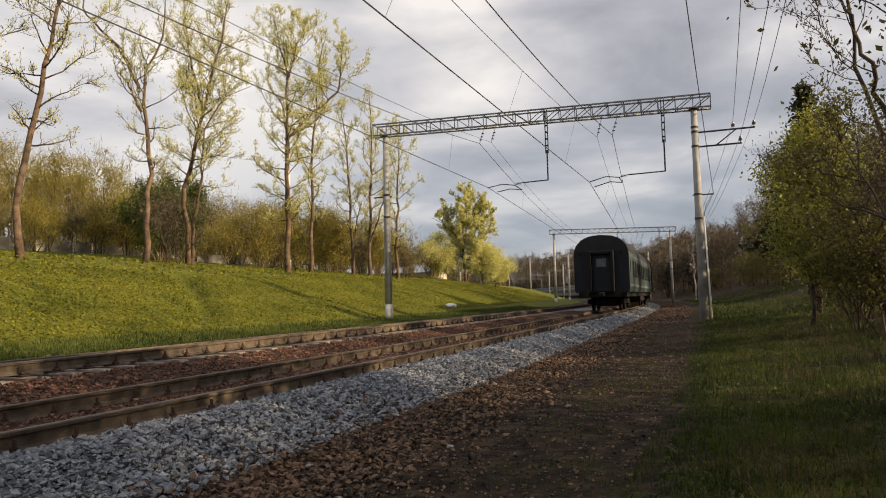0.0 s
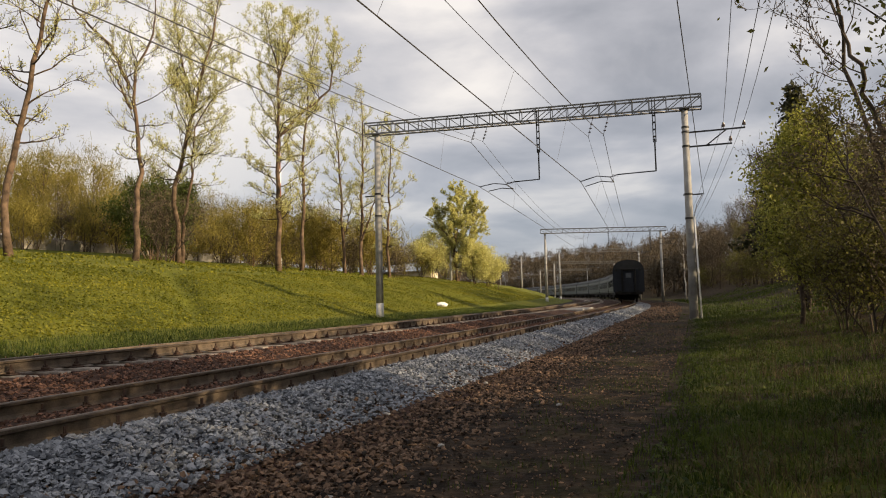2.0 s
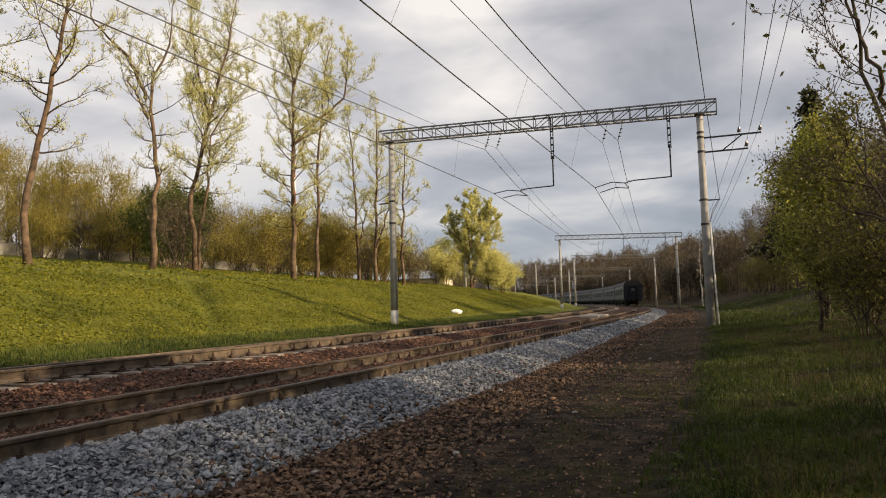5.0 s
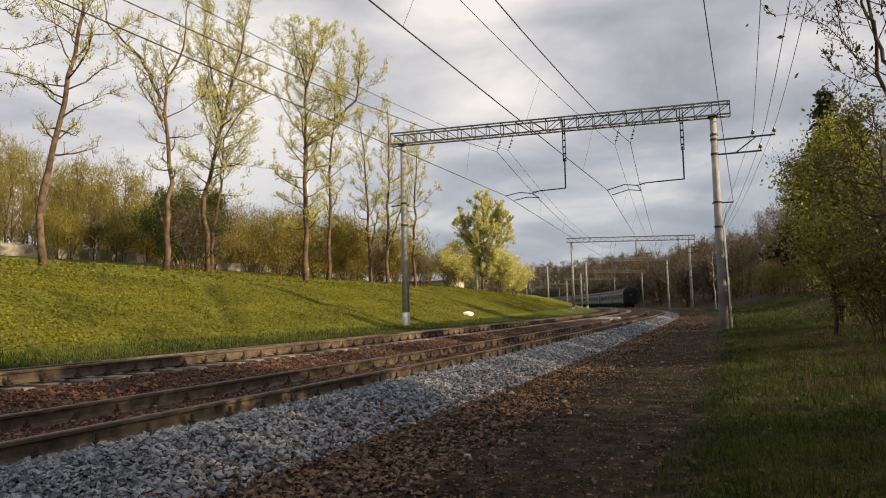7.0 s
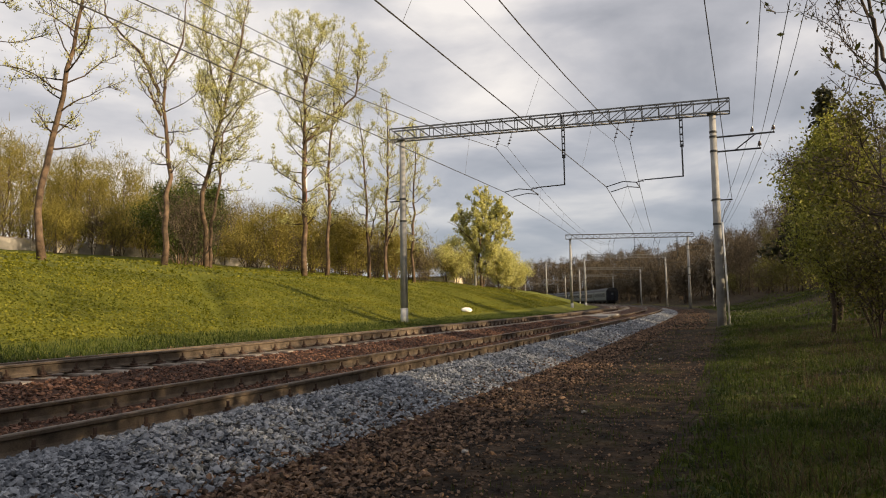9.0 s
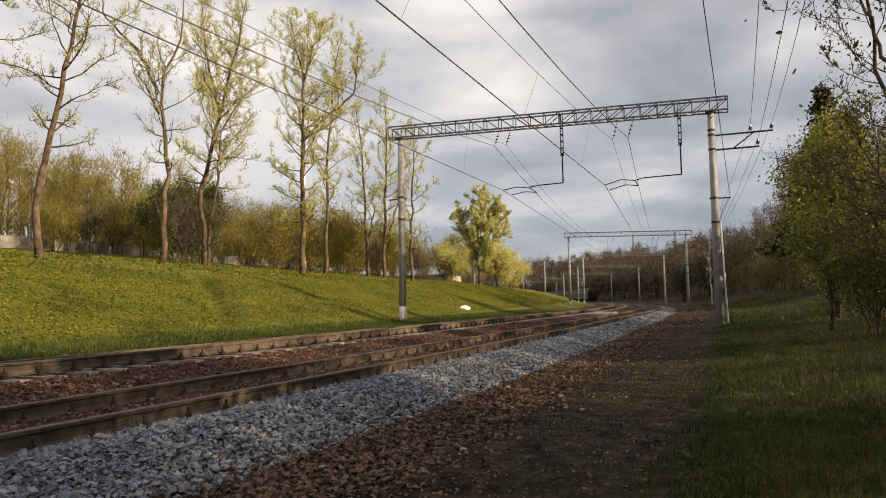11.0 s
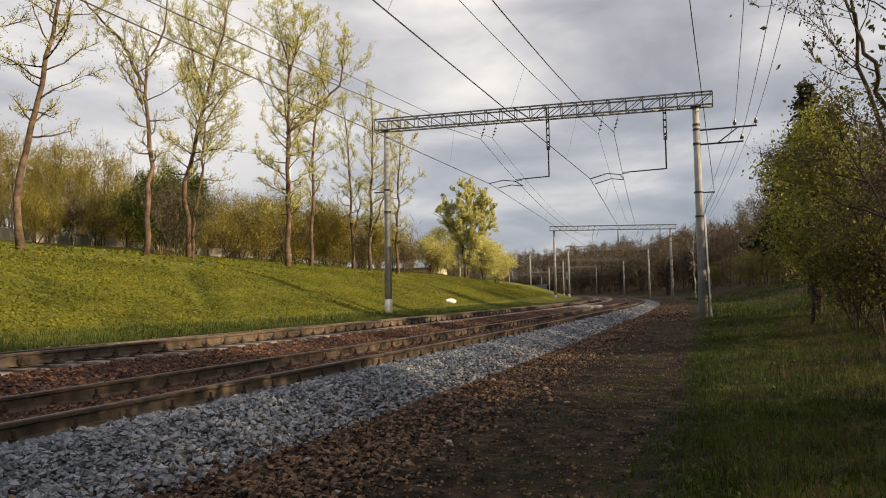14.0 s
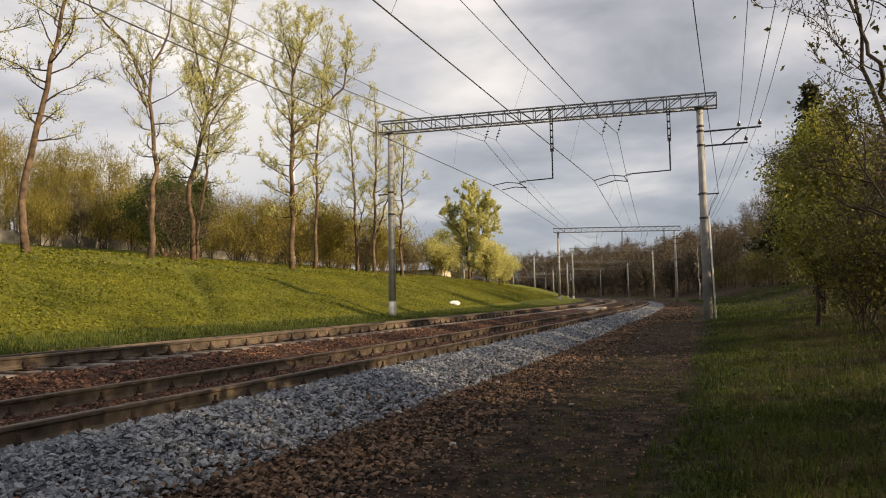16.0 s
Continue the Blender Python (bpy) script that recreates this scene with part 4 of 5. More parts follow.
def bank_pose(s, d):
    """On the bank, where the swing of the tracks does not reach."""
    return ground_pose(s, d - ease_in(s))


LINE = "trees along the top of the bank"
tall = "tall slender tree in young yellow-green leaf on the grassy bank"
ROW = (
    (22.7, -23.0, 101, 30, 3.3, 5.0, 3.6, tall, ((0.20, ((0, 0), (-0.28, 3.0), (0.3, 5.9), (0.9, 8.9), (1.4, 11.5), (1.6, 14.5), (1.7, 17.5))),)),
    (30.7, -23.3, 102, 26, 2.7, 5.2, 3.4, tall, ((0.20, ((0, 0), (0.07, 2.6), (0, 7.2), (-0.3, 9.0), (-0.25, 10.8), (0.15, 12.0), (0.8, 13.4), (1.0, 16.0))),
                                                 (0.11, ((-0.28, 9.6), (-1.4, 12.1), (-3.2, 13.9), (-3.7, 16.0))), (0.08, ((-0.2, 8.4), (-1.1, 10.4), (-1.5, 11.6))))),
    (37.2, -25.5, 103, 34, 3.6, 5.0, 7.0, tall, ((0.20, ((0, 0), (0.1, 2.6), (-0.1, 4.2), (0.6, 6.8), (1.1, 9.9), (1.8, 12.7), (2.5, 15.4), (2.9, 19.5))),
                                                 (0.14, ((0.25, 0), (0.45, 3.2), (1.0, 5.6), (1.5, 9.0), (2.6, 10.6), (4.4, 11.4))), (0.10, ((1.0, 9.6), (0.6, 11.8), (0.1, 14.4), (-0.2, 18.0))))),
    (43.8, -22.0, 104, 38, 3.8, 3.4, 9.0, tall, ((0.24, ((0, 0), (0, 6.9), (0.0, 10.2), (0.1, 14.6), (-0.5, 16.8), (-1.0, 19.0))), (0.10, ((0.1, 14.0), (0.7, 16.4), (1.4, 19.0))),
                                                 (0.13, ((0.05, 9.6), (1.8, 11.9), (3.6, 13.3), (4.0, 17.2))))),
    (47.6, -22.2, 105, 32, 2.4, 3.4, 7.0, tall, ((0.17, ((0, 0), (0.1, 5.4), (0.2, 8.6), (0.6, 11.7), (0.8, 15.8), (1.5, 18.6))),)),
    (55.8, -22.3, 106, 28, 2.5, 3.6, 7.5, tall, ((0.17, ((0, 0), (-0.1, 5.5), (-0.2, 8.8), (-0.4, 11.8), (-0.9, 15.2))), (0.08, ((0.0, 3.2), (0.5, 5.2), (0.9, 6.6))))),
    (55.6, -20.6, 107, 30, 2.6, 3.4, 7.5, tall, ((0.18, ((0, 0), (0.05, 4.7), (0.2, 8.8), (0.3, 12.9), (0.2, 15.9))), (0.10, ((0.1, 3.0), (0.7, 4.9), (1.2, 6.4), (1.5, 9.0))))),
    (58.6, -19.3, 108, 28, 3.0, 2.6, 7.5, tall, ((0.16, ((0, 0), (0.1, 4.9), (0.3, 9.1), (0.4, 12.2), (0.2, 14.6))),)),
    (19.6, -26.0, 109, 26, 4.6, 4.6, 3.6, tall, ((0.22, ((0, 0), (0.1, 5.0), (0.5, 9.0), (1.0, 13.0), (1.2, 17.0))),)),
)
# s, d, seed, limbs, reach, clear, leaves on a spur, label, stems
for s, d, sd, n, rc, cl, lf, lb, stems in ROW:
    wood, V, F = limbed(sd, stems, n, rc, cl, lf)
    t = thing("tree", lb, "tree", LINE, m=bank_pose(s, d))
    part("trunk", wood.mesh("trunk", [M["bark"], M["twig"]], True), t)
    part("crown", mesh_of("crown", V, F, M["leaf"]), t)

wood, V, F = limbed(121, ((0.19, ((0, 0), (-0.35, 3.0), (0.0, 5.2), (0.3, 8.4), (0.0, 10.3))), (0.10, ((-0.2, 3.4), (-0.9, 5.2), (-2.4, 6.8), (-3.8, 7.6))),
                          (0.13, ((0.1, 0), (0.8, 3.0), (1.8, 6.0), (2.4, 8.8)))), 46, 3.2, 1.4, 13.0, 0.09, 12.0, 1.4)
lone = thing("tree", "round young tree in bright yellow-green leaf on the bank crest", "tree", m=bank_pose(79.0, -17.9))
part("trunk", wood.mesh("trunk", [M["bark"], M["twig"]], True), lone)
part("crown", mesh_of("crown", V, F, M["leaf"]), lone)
for k, (s, d, h) in enumerate(((80.5, -16.2, 4.6), (82.5, -15.0, 3.6), (77.5, -20.5, 4.6))):
    tree("bushy young tree in dense yellow-green leaf on the bank crest", "bark", "leaf", bank_pose(s, d), group="bushes on the bank crest", seed=124 + k, height=h, r0=0.07, clear=0.05,
         reach=1.7, limbs=12, up=40, twigs=9, per=9, size=0.085, spread=0.26, stools=3, sides=4)
tree("young sapling with thin twigs on the bank slope", "bark", "leaf", bank_pose(82.0, -13.6), category="sapling", name="sapling", seed=122, height=3.2, r0=0.03,
     clear=0.2, reach=0.9, limbs=12, up=60, twigs=4, per=4, size=0.07, spread=0.15)


def wood_set(protos, spots, seed, low=0.82, high=1.2, grow=None):
    """Copies of a few grown trees, each turned and of its own size, over a list of (s, d)."""
    rng = random.Random(seed)
    for s, d in spots:
        p = rng.choice(protos)
        t = copy_thing(p, ground_pose(s, d, rng.uniform(0, 360), 0.05))
        k = rng.uniform(low, high) * (float(np.interp(s, *grow)) if grow else 1.0)
        t.scale = (k, k, k * rng.uniform(0.9, 1.1))


def joined_wood(name, label, protos, spots, seed, low=0.82, high=1.2, grow=None):
    """The far part of a wood, past counting, in one mesh. protos: grown() settings, with their bark and leaf."""
    rng = random.Random(seed)
    stock, mats = [], []
    for k, (bark, leaf, kw) in enumerate(protos):
        wood, LV, LF = grown(finer=False, sides=3, **kw)
        stock.append((k, np.array(wood.v), wood.f, M[bark]))
        stock.append((k, np.array(LV), LF, M[leaf]))
    V, F, I, k = [], [], [], 0
    for s, d in spots:
        p = rng.randrange(len(protos))
        m = np.array(ground_pose(s, d, rng.uniform(0, 360), 0.05))
        g = rng.uniform(low, high) * (float(np.interp(s, *grow)) if grow else 1.0)
        for q, co, faces, mat in stock:
            if q == p:
                if mat not in mats:
                    mats.append(mat)
                V.append(co * g @ m[:3, :3].T + m[:3, 3])
                F += [tuple(k + i for i in f) for f in faces]
                I += [mats.index(mat)] * len(faces)
                k += len(co)
    thing(name, label, "woodland", kind="stuff", data=mesh_of(name, np.concatenate(V), F, mats, I))


def far_kind(bark, leaf, seed, h, stools=0):
    return bark, leaf, dict(seed=seed, height=h, r0=0.12, clear=0.06, reach=3.3 if not stools else 1.6, limbs=9 if not stools else 4, up=62, twigs=4, per=1, size=0.2, spread=0.5, stools=stools, wisps=3, wisp=(1.2, 0.050))


FAR_BACK = [far_kind("bark", "leafwarm", 301, 9.5), far_kind("bark", "leafwarm", 302, 8.0), far_kind("bark", "leafgreen", 303, 8.5)]
FAR_DARK = [far_kind("darkbark", "leafbrown", 304, 11.0), far_kind("darkbark", "leafbrown", 305, 10.0), far_kind("darkbark", "leafbrown", 306, 12.0)]
FAR_UNDER = [far_kind("darkbark", "leafbrown", 307, 3.6, 2), far_kind("darkbark", "leafbrown", 308, 3.4, 2)]


def scatter(n, s0, s1, d0, d1, gap, seed):
    rng, out = random.Random(seed), []
    for _ in range(n * 12):
        s, d = rng.uniform(s0, s1), rng.uniform(d0, d1)
        if all((s - a) ** 2 + (d - b) ** 2 > gap * gap for a, b in out):
            out.append((s, d))
        if len(out) >= n:
            break
    return out


# the wood behind the bank
back = []
for k, (leaf, h) in enumerate((("leafwarm", 9.0), ("leafwarm", 10.5), ("leafwarm", 8.0), ("leafgreen", 7.5))):
    back.append(tree("thin woodland tree in olive bud behind the bank", "bark", leaf, ground_pose(20 + 9 * k, -56 - 3 * k), group="wood behind the bank",
                     seed=140 + k, height=h, r0=0.10, clear=0.06, reach=3.0, limbs=20, up=54, twigs=5, per=2, size=0.085, spread=0.45, finer=False, sides=3, wisps=3, wisp=(0.8, 0.022)))
edge = []
for k, leaf in enumerate(("leafwarm", "leafbrown", "leafwarm")):
    edge.append(tree("low twiggy shrub in olive bud before the wood", "darkbark", leaf, ground_pose(44 + 6 * k, -44.5), category="shrub", name="shrub", group="shrubs before the wood",
                     seed=150 + k, height=3.4, r0=0.05, clear=0.05, reach=1.4, limbs=6, up=50, twigs=4, per=1, size=0.085, spread=0.3, stools=4, finer=False, sides=3, wisps=3, wisp=(0.65, 0.018)))
SLOPE = ((30, 50, 70, 85, 110), (0.98, 0.96, 0.86, 0.76, 0.66))
wood_set(back[:3], scatter(112, 36, 112, -66, -46.5, 2.3, 3), 31, 0.86, 1.1, SLOPE)
wood_set(edge, scatter(44, 40, 112, -48, -41, 1.9, 14), 46, 0.8, 1.3)
wood_set(back, scatter(18, 66, 90, -42, -28, 2.2, 4), 32, 0.5, 0.72)
wood_set(edge, scatter(20, 60, 92, -36, -22, 2.2, 24), 47, 0.7, 1.25)
joined_wood("far_wood", "budding olive wood far behind the bank", FAR_BACK[:2], scatter(80, 60, 200, -105, -66, 3.4, 5), 33, 0.7, 0.85)
joined_wood("far_wood", "budding trees beyond the end of the bank", FAR_BACK[2:] + FAR_DARK[1:2] + FAR_BACK[1:2], scatter(40, 150, 460, -95, -30, 7.0, 15), 38, 0.8, 1.1)

# bushes under the line of trees
for s, d, h, leaf, sd in ((40, -30, 4.6, "leafgreen", 170), (42, -31, 5.6, "leafgreen", 161), (46.5, -33, 5.4, "leafgreen", 162), (50, -36, 5.6, "leafgreen", 168), (36.6, -26, 4.2, "leafbrown", 163), (52, -29, 5.0, "leafwarm", 164),
                          (56, -28, 5.8, "leafwarm", 165), (59, -25, 5.0, "leafwarm", 169), (61, -27, 5.8, "leafwarm", 166), (64, -23, 5.2, "leafwarm", 167)):
    tree("bushy shrub with many stems under the bank trees", "bark" if leaf != "leafbrown" else "darkbark", leaf, bank_pose(s, d), category="shrub", name="shrub", group="shrubs on the bank",
         seed=sd, height=h, r0=0.06, clear=0.08, reach=1.5, limbs=9, up=45, twigs=6, per=12 if leaf == "leafgreen" else 4 if leaf != "leafbrown" else 1, wisps=3, wisp=(0.5, 0.010), size=0.085, spread=0.30, stools=4, sides=4)

# the wood on the outer side of the curve
dark = []
for k, (leaf, h) in enumerate((("leafbrown", 11.0), ("leafdark", 10.0), ("leafbrown", 12.0), ("leafbrown", 9.0))):
    dark.append(tree("shaded woodland tree in brown bud beside the railway", "darkbark", leaf, ground_pose(66 + 8 * k, 20 + 2 * k), group="wood beside the railway",
                     seed=170 + k, height=h, r0=0.13, clear=0.08, reach=3.1, limbs=20, up=56, twigs=5, per=2, size=0.085, spread=0.45, finer=False, sides=3, wisps=3, wisp=(0.85, 0.024)))
under = []
for k, leaf in enumerate(("leafbrown", "leafdark")):
    under.append(tree("low woodland shrub in brown bud at the wood's edge", "darkbark", leaf, ground_pose(64 + 8 * k, 19), category="shrub", name="shrub", group="shrubs at the wood's edge",
                      seed=180 + k, height=3.6, r0=0.05, clear=0.05, reach=1.5, limbs=6, up=45, twigs=4, per=1, size=0.10, spread=0.35, stools=3, finer=False, sides=3, wisps=3, wisp=(0.65, 0.022)))
wood_set(dark, scatter(80, 58, 140, 15, 34, 2.6, 6), 34, 0.72, 1.02)
wood_set(under, scatter(34, 62, 150, 15, 24, 2.6, 16), 44)
joined_wood("far_wood", "brown budding wood along the curve", FAR_DARK, scatter(150, 130, 330, 10, 42, 2.9, 7), 35, 0.85, 1.1, ((130, 200, 330), (0.82, 1.05, 1.35)))
joined_wood("far_wood", "brown budding wood beyond the curve", FAR_DARK, scatter(170, 320, 560, 5, 60, 4.2, 8), 36, 1.15, 1.65)
joined_wood("far_undergrowth", "brown undergrowth along the far wood", FAR_UNDER, scatter(56, 130, 330, 9, 20, 2.6, 17) + scatter(50, 330, 520, 5, 22, 3.4, 18), 45, 1.2, 2.0)
# out of view: large-leaved trees added to keep sun off path and tracks
shade = tree("unseen leafy tree added to shade the path and tracks", "darkbark", "leafdark", ground_pose(-4.0, 13.5), group="wood beside the railway", seed=190, height=9.5, r0=0.14, clear=0.06, reach=2.8,
             limbs=18, up=52, twigs=6, per=9, size=0.12, spread=0.5, finer=False, sides=3)
wood_set([shade], scatter(38, -37, 9.0, 12.5, 24, 2.6, 9), 37, 0.8, 1.05)
wood_set(dark[1:2], scatter(12, 14, 44, 17, 25, 3.0, 10), 39, 0.62, 0.74)

# trees and bushes close to the path
near = "trees beside the dirt path"
tree("young green tree with two dark stems beside the path", "darkbark", "leafpath", ground_pose(21.5, 8.2), group=near, seed=201, height=5.4, r0=0.07, clear=0.14, reach=1.15,
     limbs=24, up=44, twigs=9, per=12, size=0.048, spread=0.20, fork=0.12)
tree("young green tree in leaf beside the path", "darkbark", "leafpath", ground_pose(27.5, 9.2), group=near, seed=202, height=5.9, r0=0.075, clear=0.14, reach=1.3,
     limbs=24, up=46, twigs=9, per=12, size=0.050, spread=0.22, fork=0.1)
tree("young tree in leaf at the edge of the wood", "darkbark", "leafpath", ground_pose(38.0, 10.8), group=near, seed=203, height=6.0, r0=0.09, clear=0.12, reach=2.2,
     limbs=24, up=50, twigs=8, per=10, size=0.058, spread=0.30, fork=0.1)
tree("brown budding tree at the edge of the wood", "darkbark", "leafbrown", ground_pose(49.0, 11.8), group=near, seed=204, height=9.0, r0=0.1, clear=0.1, reach=2.6,
     limbs=26, up=55, twigs=8, per=9, size=0.065, spread=0.34, fork=0.1)
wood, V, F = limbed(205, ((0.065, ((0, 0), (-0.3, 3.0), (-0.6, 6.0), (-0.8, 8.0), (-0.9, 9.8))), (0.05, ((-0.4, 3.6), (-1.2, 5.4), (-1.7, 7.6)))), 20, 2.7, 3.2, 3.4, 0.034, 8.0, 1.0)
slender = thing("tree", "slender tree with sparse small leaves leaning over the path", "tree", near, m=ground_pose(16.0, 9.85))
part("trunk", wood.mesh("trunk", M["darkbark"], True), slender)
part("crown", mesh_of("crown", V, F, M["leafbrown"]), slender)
tree("dense brown thicket shrub beside the path", "darkbark", "leafbrown", ground_pose(16.0, 9.4), category="shrub", name="shrub", group="thicket beside the path", seed=206, height=4.2, r0=0.05,
     clear=0.05, reach=1.4, limbs=10, up=42, twigs=7, per=7, size=0.038, spread=0.2, stools=3)
tree("dense green thicket shrub beside the path", "darkbark", "leafdark", ground_pose(12.5, 9.3), category="shrub", name="shrub", group="thicket beside the path", seed=207, height=4.4, r0=0.05,
     clear=0.05, reach=1.4, limbs=10, up=42, twigs=7, per=7, size=0.038, spread=0.2, stools=3)
# from the ninth on the shrubs stand out of view, added to cast shade
for k, (s, d, h) in enumerate(((19.0, 10.8, 4.2), (23.0, 11.6, 4.2), (26.0, 12.6, 4.6), (31.0, 12.6, 5.5), (35.0, 13.4, 6.0), (42.0, 14.0, 6.0), (46.0, 14.8, 6.5), (52.0, 15.0, 6.5), (8.0, 10.2, 5.0), (3.0, 9.6, 5.5), (-3.0, 9.4, 6.0), (-9.0, 10.0, 7.0), (0.5, 11.5, 6.0), (5.5, 11.8, 6.0), (10.5, 12.2, 5.5), (-6.0, 12.0, 6.5), (1.5, 9.0, 5.5), (6.0, 9.2, 5.0), (-1.5, 10.4, 6.5), (4.0, 10.8, 6.2), (9.5, 10.8, 5.4), (-5.0, 9.4, 6.0))):
    tree("thicket shrub of dark stems and small leaves, the unseen ones added for shade", "darkbark", "leafdark" if k % 3 else "leafbrown", ground_pose(s, d), category="shrub", name="shrub", group="thicket beside the path",
         seed=210 + k, height=h, r0=0.06, clear=0.06, reach=1.7, limbs=9, up=45, twigs=6, per=7 if k < 8 else 9, size=0.050 if k < 8 else 0.036, spread=0.30, stools=3, sides=3, finer=k < 8)


for k, (s, d, h) in enumerate(((18.2, 8.75, 2.4), (20.5, 9.3, 2.8), (24.0, 9.6, 2.6), (28.5, 10.6, 3.2), (16.2, 8.9, 2.2), (33.0, 11.2, 3.0))):
    tree("low brown thicket shrub at the edge of the grass", "darkbark", "leafbrown" if k % 2 else "leafdark", ground_pose(s, d), category="shrub", name="shrub", group="thicket beside the path",
         seed=250 + k, height=h, r0=0.03, clear=0.05, reach=1.0, limbs=9, up=38, twigs=6, per=6, size=0.036, spread=0.18, stools=4, sides=3)


def spruce(s, d, h, seed):
    rng = np.random.default_rng(seed)
    t = thing("spruce_tree", "dark green spruce rising out of the thicket", "spruce tree", near, m=ground_pose(s, d))
    w = Shape()
    w.tube([(0, 0, -0.2), (0.05, 0, h * 0.5), (0, 0.05, h)], [0.13, 0.08, 0.012], 8)
    tips = []
    for k in range(90):
        f = (k + 0.5) / 90
        z = h * (0.3 + 0.7 * f)
        ln = (1 - f) * h * 0.26 * rng.uniform(0.7, 1.15) + 0.12
        a = k * 2.4 + rng.normal(0, 0.3)
        p, q = Vector((0, 0, z)), Vector((math.cos(a) * ln, math.sin(a) * ln, z - 0.16 * ln + 0.05))
        w.tube([p, p.lerp(q, 0.5) + Vector((0, 0, 0.05)), q], [0.022, 0.014, 0.005], 4, caps=False)
        for g in np.linspace(0.2, 1.0, max(3, int(ln * 6))):
            tips.append(tuple(p.lerp(q, float(g)) - Vector((0, 0, 0.04))))
    part("trunk", w.mesh("trunk", M["darkbark"], True), t)
    V, F = leaf_cloud(tips, 0.12, 0.10, 12, rng)
    part("crown", mesh_of("crown", V, F, M["needle"]), t, "dense dark needles")


spruce(29.0, 9.35, 8.5, 231)
spruce(34.0, 11.0, 8.4, 232)


# ---- grass and weeds ----
def blades(name, label, material, count, where, height, width, seed, lean=0.35):
    rng = np.random.default_rng(seed)
    V, F = np.zeros((count * 5, 3)), []
    for k in range(count):
        s, d = where(rng)
        p = arc(s, d, ground_z(s, d))
        h = height * rng.uniform(0.45, 1.25)
        a = rng.uniform(0, 6.28)
        l = abs(rng.normal(0, lean)) * h
        b = rng.uniform(0, 6.28)
        wx, wy = math.cos(a) * width / 2, math.sin(a) * width / 2
        lx, ly = math.cos(b) * l, math.sin(b) * l
        V[k * 5:k * 5 + 5] = ((p.x - wx, p.y - wy, p.z - 0.02), (p.x + wx, p.y + wy, p.z - 0.02), (p.x + wx * 0.8 + lx * 0.35, p.y + wy * 0.8 + ly * 0.35, p.z + h * 0.55),
                              (p.x - wx * 0.8 + lx * 0.35, p.y - wy * 0.8 + ly * 0.35, p.z + h * 0.55), (p.x + lx, p.y + ly, p.z + h * (1 - 0.25 * min(1, l / h))))
        j = k * 5
        F += [(j, j + 1, j + 2, j + 3), (j + 3, j + 2, j + 4)]
    thing(name, label, "grass", kind="stuff", data=mesh_of(name, V, F, M[material]))


def tufted(s0, s1, d0, d1, power, spread, seed, n=700):
    """Blades gathered in tufts."""
    r = np.random.default_rng(seed)
    mid = [(s0 + (s1 - s0) * r.random() ** power, d0 + (d1 - d0) * r.random()) for _ in range(n)]

    def pick(rng):
        s, d = mid[int(rng.integers(len(mid)))]
        return s + rng.normal(0, spread), max(d0 - 0.15, d + rng.normal(0, spread))
    return pick


BIRCH = "birches beside the second portal"
for k, (s, d, h) in enumerate(((89.0, 7.2, 9.0), (92.0, 8.0, 8.2), (94.0, 7.4, 9.2), (98.0, 9.0, 8.6))):
    tree("pale-stemmed birch in brown bud at the wood's edge", "birch", "leafbrown", ground_pose(s, d), group=BIRCH, seed=240 + k, height=h, r0=0.10, clear=0.3, reach=1.3, limbs=16, up=58,
         twigs=5, per=4, size=0.06, spread=0.25, sides=4)


blades("grass", "short green grass beside the path, darkened for shade", "grass", 54000, tufted(2.5, 30, 5.35, 9.2, 1.7, 0.2, 51, 1500), 0.085, 0.009, 52, 0.8)
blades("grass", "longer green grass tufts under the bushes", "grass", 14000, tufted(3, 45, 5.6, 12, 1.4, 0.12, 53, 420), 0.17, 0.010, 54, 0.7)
blades("dry_grass", "dry straw-coloured grass beside the path", "straw", 9000, tufted(3, 26, 6.0, 9.8, 1.5, 0.16, 55, 330), 0.22, 0.006, 56, 1.0)
blades("grass", "rough grass along the foot of the bank", "grass", 26000, strip(5, 60, -9.0, -6.1, 1.3), 0.15, 0.016, 57, 0.8)
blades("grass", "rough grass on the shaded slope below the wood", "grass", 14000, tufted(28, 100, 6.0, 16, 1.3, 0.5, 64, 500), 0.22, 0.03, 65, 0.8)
blades("grass", "sparse grass on the dirt path", "grass", 2500, tufted(3, 40, 3.6, 5.2, 1.4, 0.2, 58, 90), 0.06, 0.008, 59)


def weeds(name, label, count, where, size, seed, material="weed"):
    """Low broad leaves that cover the bank."""
    rng = np.random.default_rng(seed)
    V = np.zeros((count * 4, 3))
    for k in range(count):
        s, d = where(rng)
        c = np.array(arc(s, d - ease_in(s), ground_z(s, d - ease_in(s)) + 0.02 + abs(rng.normal(0, size * 0.5))))
        a = rng.normal(0, 1, 3) * (1, 1, 0.45)
        a /= np.linalg.norm(a)
        b = np.cross(a, rng.normal(0, 1, 3) + (0, 0, 1.2))
        b /= np.linalg.norm(b)
        r = size * rng.uniform(0.55, 1.4)
        V[k * 4:k * 4 + 4] = (c - a * r, c + b * r * 0.6, c + a * r, c - b * r * 0.6)
    thing(name, label, "weeds", kind="stuff", data=mesh_of(name, V, np.arange(count * 4).reshape(-1, 4).tolist(), M[material]))


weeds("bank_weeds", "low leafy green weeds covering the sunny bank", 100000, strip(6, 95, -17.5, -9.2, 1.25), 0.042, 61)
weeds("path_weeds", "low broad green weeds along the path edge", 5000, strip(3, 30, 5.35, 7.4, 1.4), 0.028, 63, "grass")
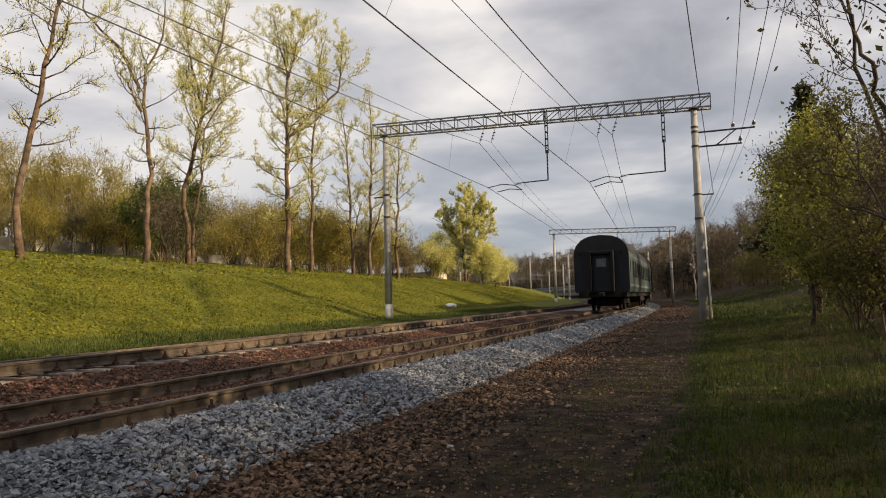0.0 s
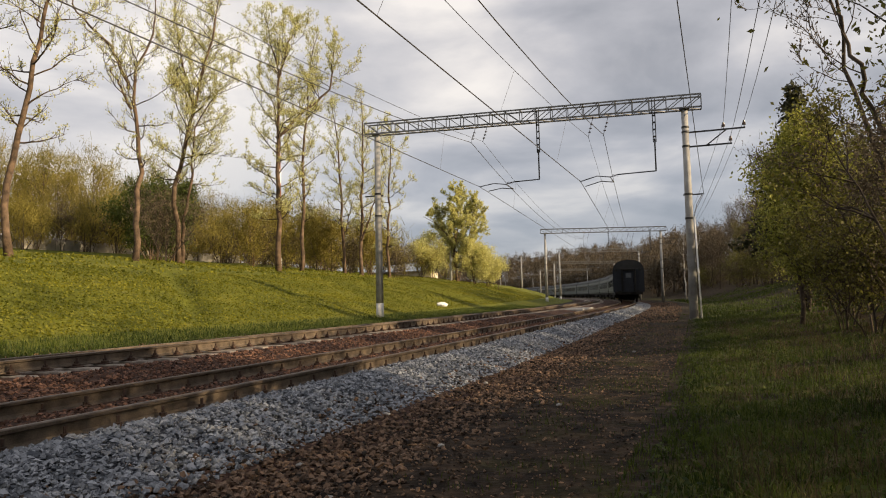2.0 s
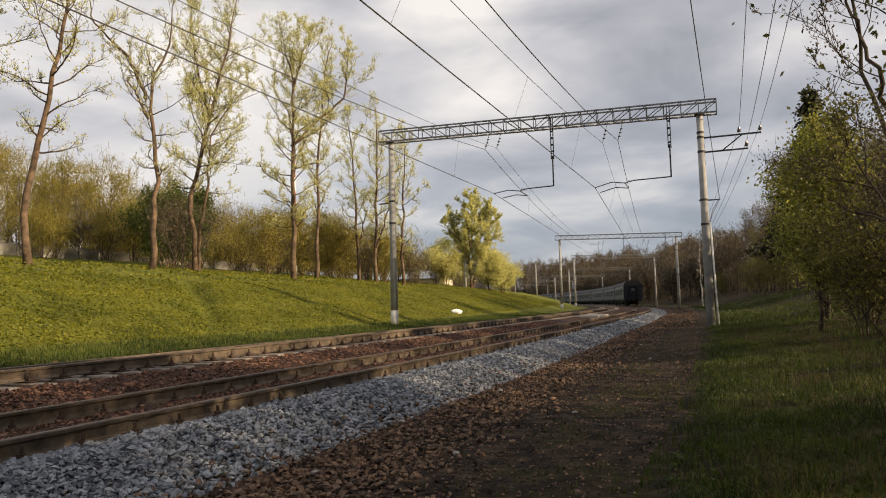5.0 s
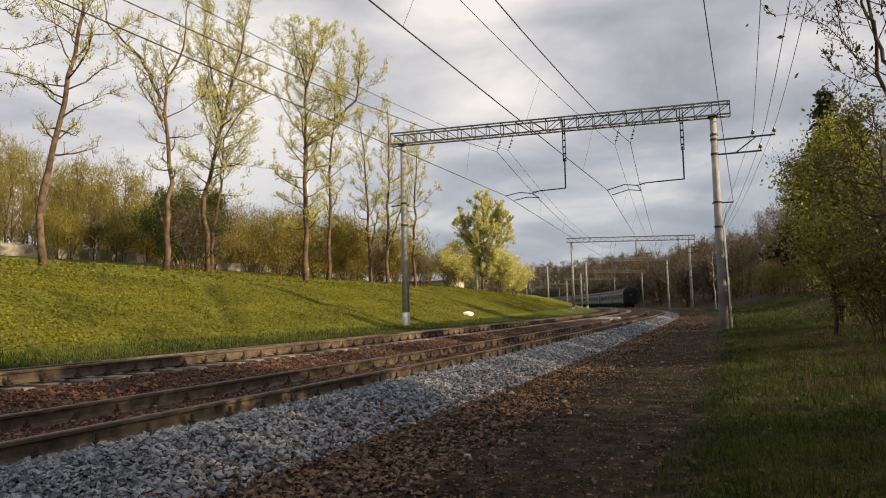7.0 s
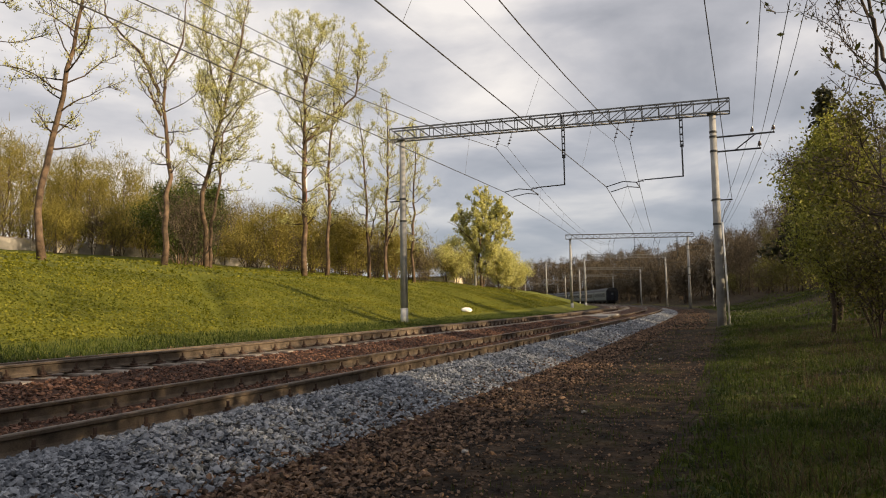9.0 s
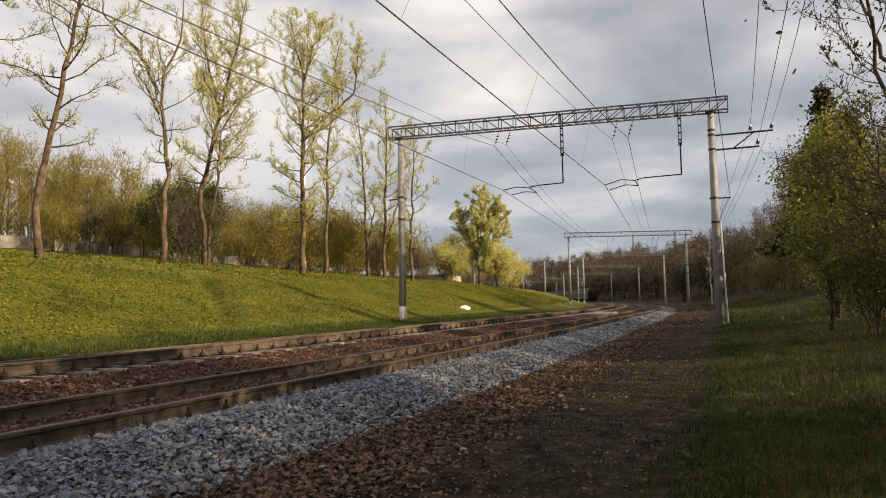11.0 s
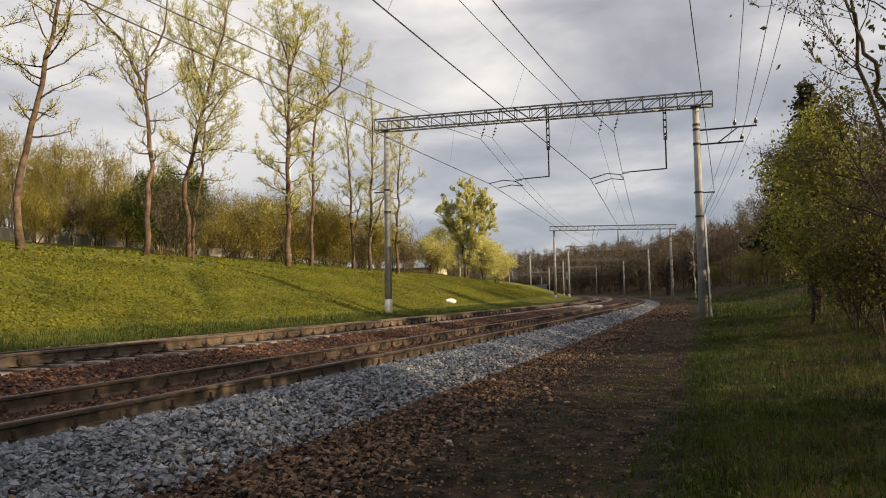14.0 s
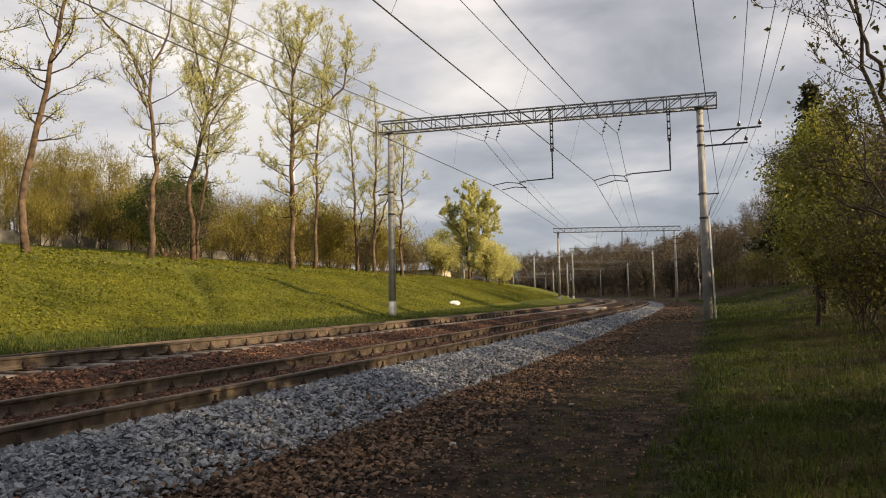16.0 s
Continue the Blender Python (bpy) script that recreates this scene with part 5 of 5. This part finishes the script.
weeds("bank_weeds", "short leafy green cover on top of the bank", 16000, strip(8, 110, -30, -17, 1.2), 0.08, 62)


# ---- small things ----
def bag():
    sh = Shape()
    rng = random.Random(5)
    rings = []
    for j, (z, r) in enumerate(((0.0, 0.20), (0.10, 0.28), (0.2, 0.24), (0.27, 0.12), (0.29, 0.03))):
        rings.append([(r * 1.5 * math.cos(a) * rng.uniform(0.8, 1.15), r * math.sin(a) * rng.uniform(0.8, 1.15), z * rng.uniform(0.85, 1.1)) for a in [k * math.pi / 6 for k in range(12)]])
    vs = [v for r in rings for v in r]
    fs = [(j * 12 + k, j * 12 + (k + 1) % 12, (j + 1) * 12 + (k + 1) % 12, (j + 1) * 12 + k) for j in range(4) for k in range(12)]
    fs += [tuple(reversed(range(12))), tuple(range(48, 60))]
    sh.add(vs, fs)
    thing("plastic_bag", "crumpled white plastic bag lying on the grass", "plastic bag", m=ground_pose(43.3, -9.7 - ease_in(43.3), 40), data=sh.mesh("plastic_bag", M["plastic"]))


bag()


def pale_stone(s, d, z, r, seed):
    rng = np.random.default_rng(seed)
    bm = bmesh.new()
    bmesh.ops.create_icosphere(bm, subdivisions=1, radius=r)
    for v in bm.verts:
        v.co = Vector((v.co.x * 1.3, v.co.y, v.co.z * 0.7)) * float(rng.uniform(0.8, 1.15))
    me = bpy.data.meshes.new("stone")
    bm.to_mesh(me)
    bm.free()
    me.materials.append(M["slab"])
    thing("stone", "pale broken stone lying in the ballast", "stone", "pale stones", m=arc_pose(s, d, z + r * 0.5), data=me)


pale_stone(11.7, 0.25, -0.2, 0.09, 71)
for k, (s, d) in enumerate(((8.8, 4.0), (6.3, 3.4), (10.5, 2.5), (13.5, 3.1), (7.4, 2.3), (5.1, 2.6), (16.0, 4.2), (4.4, 3.3), (20.0, 3.6))):
    pale_stone(s, d, ground_z(s, d), 0.035, 72 + k)


def crossing():
    """Concrete slabs laid level with the rails."""
    t = thing("crossing_deck", "pale worn concrete slabs laid between the tracks", "crossing deck", m=arc_pose(50.0, -2.15, -0.06))
    for k in range(4):
        sh = Shape()
        sh.box((-0.75, -3.0 + k * 1.5, -0.12), (0.75, -1.53 + k * 1.5, 0.03 + 0.01 * (k % 2)), bevel=0.02)
        part("slab", sh.mesh("slab", M["slab"]), t)


crossing()


def shed(s, d, length):
    t = thing("garage_row", "low cream-plastered garage row with grey roof behind the bank", "garage", m=bank_pose(s, d) @ pose(0, 0, 0, 0, 0, arc_turn(s) + 90))
    w = Shape()
    w.box((-5, 0, -0.5), (0, length, 1.15))
    part("wall", w.mesh("wall", M["shed"]), t, "sunlit cream plaster wall")
    r = Shape()
    r.box((-5.25, -0.25, 1.15), (0.25, length + 0.25, 1.27), bevel=0.03)
    part("roof", r.mesh("roof", M["slate"]), t, "thin grey roof sheets")


shed(95.0, -24.0, 12.0)


def fence(s0, s1, d):
    t = thing("concrete_fence", "pale concrete panel fence before the wood", "fence", m=pose(0, 0, 0))
    k = s0
    while k < s1:
        z = ground_z(k + 1.5, d)
        post, pan = Shape(), Shape()
        post.box((-0.08, -0.08, -0.3), (0.08, 0.08, 1.1), bevel=0.02)
        part("post", post.mesh("post", M["fence"]), t, m=arc_pose(k, d, z))
        pan.box((-0.04, 0.1, -0.2), (0.04, 2.9, 0.92), bevel=0.02)
        pan.box((-0.07, 0.1, 0.92), (0.07, 2.9, 1.0), 1)
        part("panel", pan.mesh("panel", [M["fence"], M["slate"]]), t, m=arc_pose(k, d, z))
        k += 3.0


fence(18, 78, -46.5)


def chimney(s, d):
    t = thing("chimney", "slim red and white banded chimney beyond the trees", "chimney", m=ground_pose(s, d))
    for k in range(9):
        sh = Shape()
        sh.tube([(0, 0, k * 1.6), (0, 0, k * 1.6 + 1.6)], [0.34 - 0.012 * k, 0.328 - 0.012 * k], 14)
        part("band", sh.mesh("band", M["brick"] if k % 3 else M["pvc"]), t)


chimney(73.0, -38.5)


def line_pole(s, d, h):
    t = thing("line_pole", "concrete line pole with a short cross arm behind the bank", "utility pole", "line poles", m=ground_pose(s, d))
    p = Shape()
    p.tube([(0, 0, -0.3), (0, 0, h)], [0.17, 0.11], 10)
    part("pole", p.mesh("pole", M["concrete"], True), t)
    a = Shape()
    a.bar((-0.8, 0, h - 0.3), (0.8, 0, h - 0.3), 0.1)
    part("cross_arm", a.mesh("cross_arm", M["darksteel"]), t)
    for x in (-0.7, 0.7):
        i = Shape()
        i.tube([(x, 0, h - 0.25), (x, 0, h - 0.1), (x, 0, h)], [0.06, 0.07, 0.04], 8)
        part("insulator", i.mesh("insulator", M["porcelain"]), t)


line_pole(160.0, -17.2, 7.2)
line_pole(176.0, -17.0, 6.0)
line_pole(78.5, -19.6, 3.4)

motions()
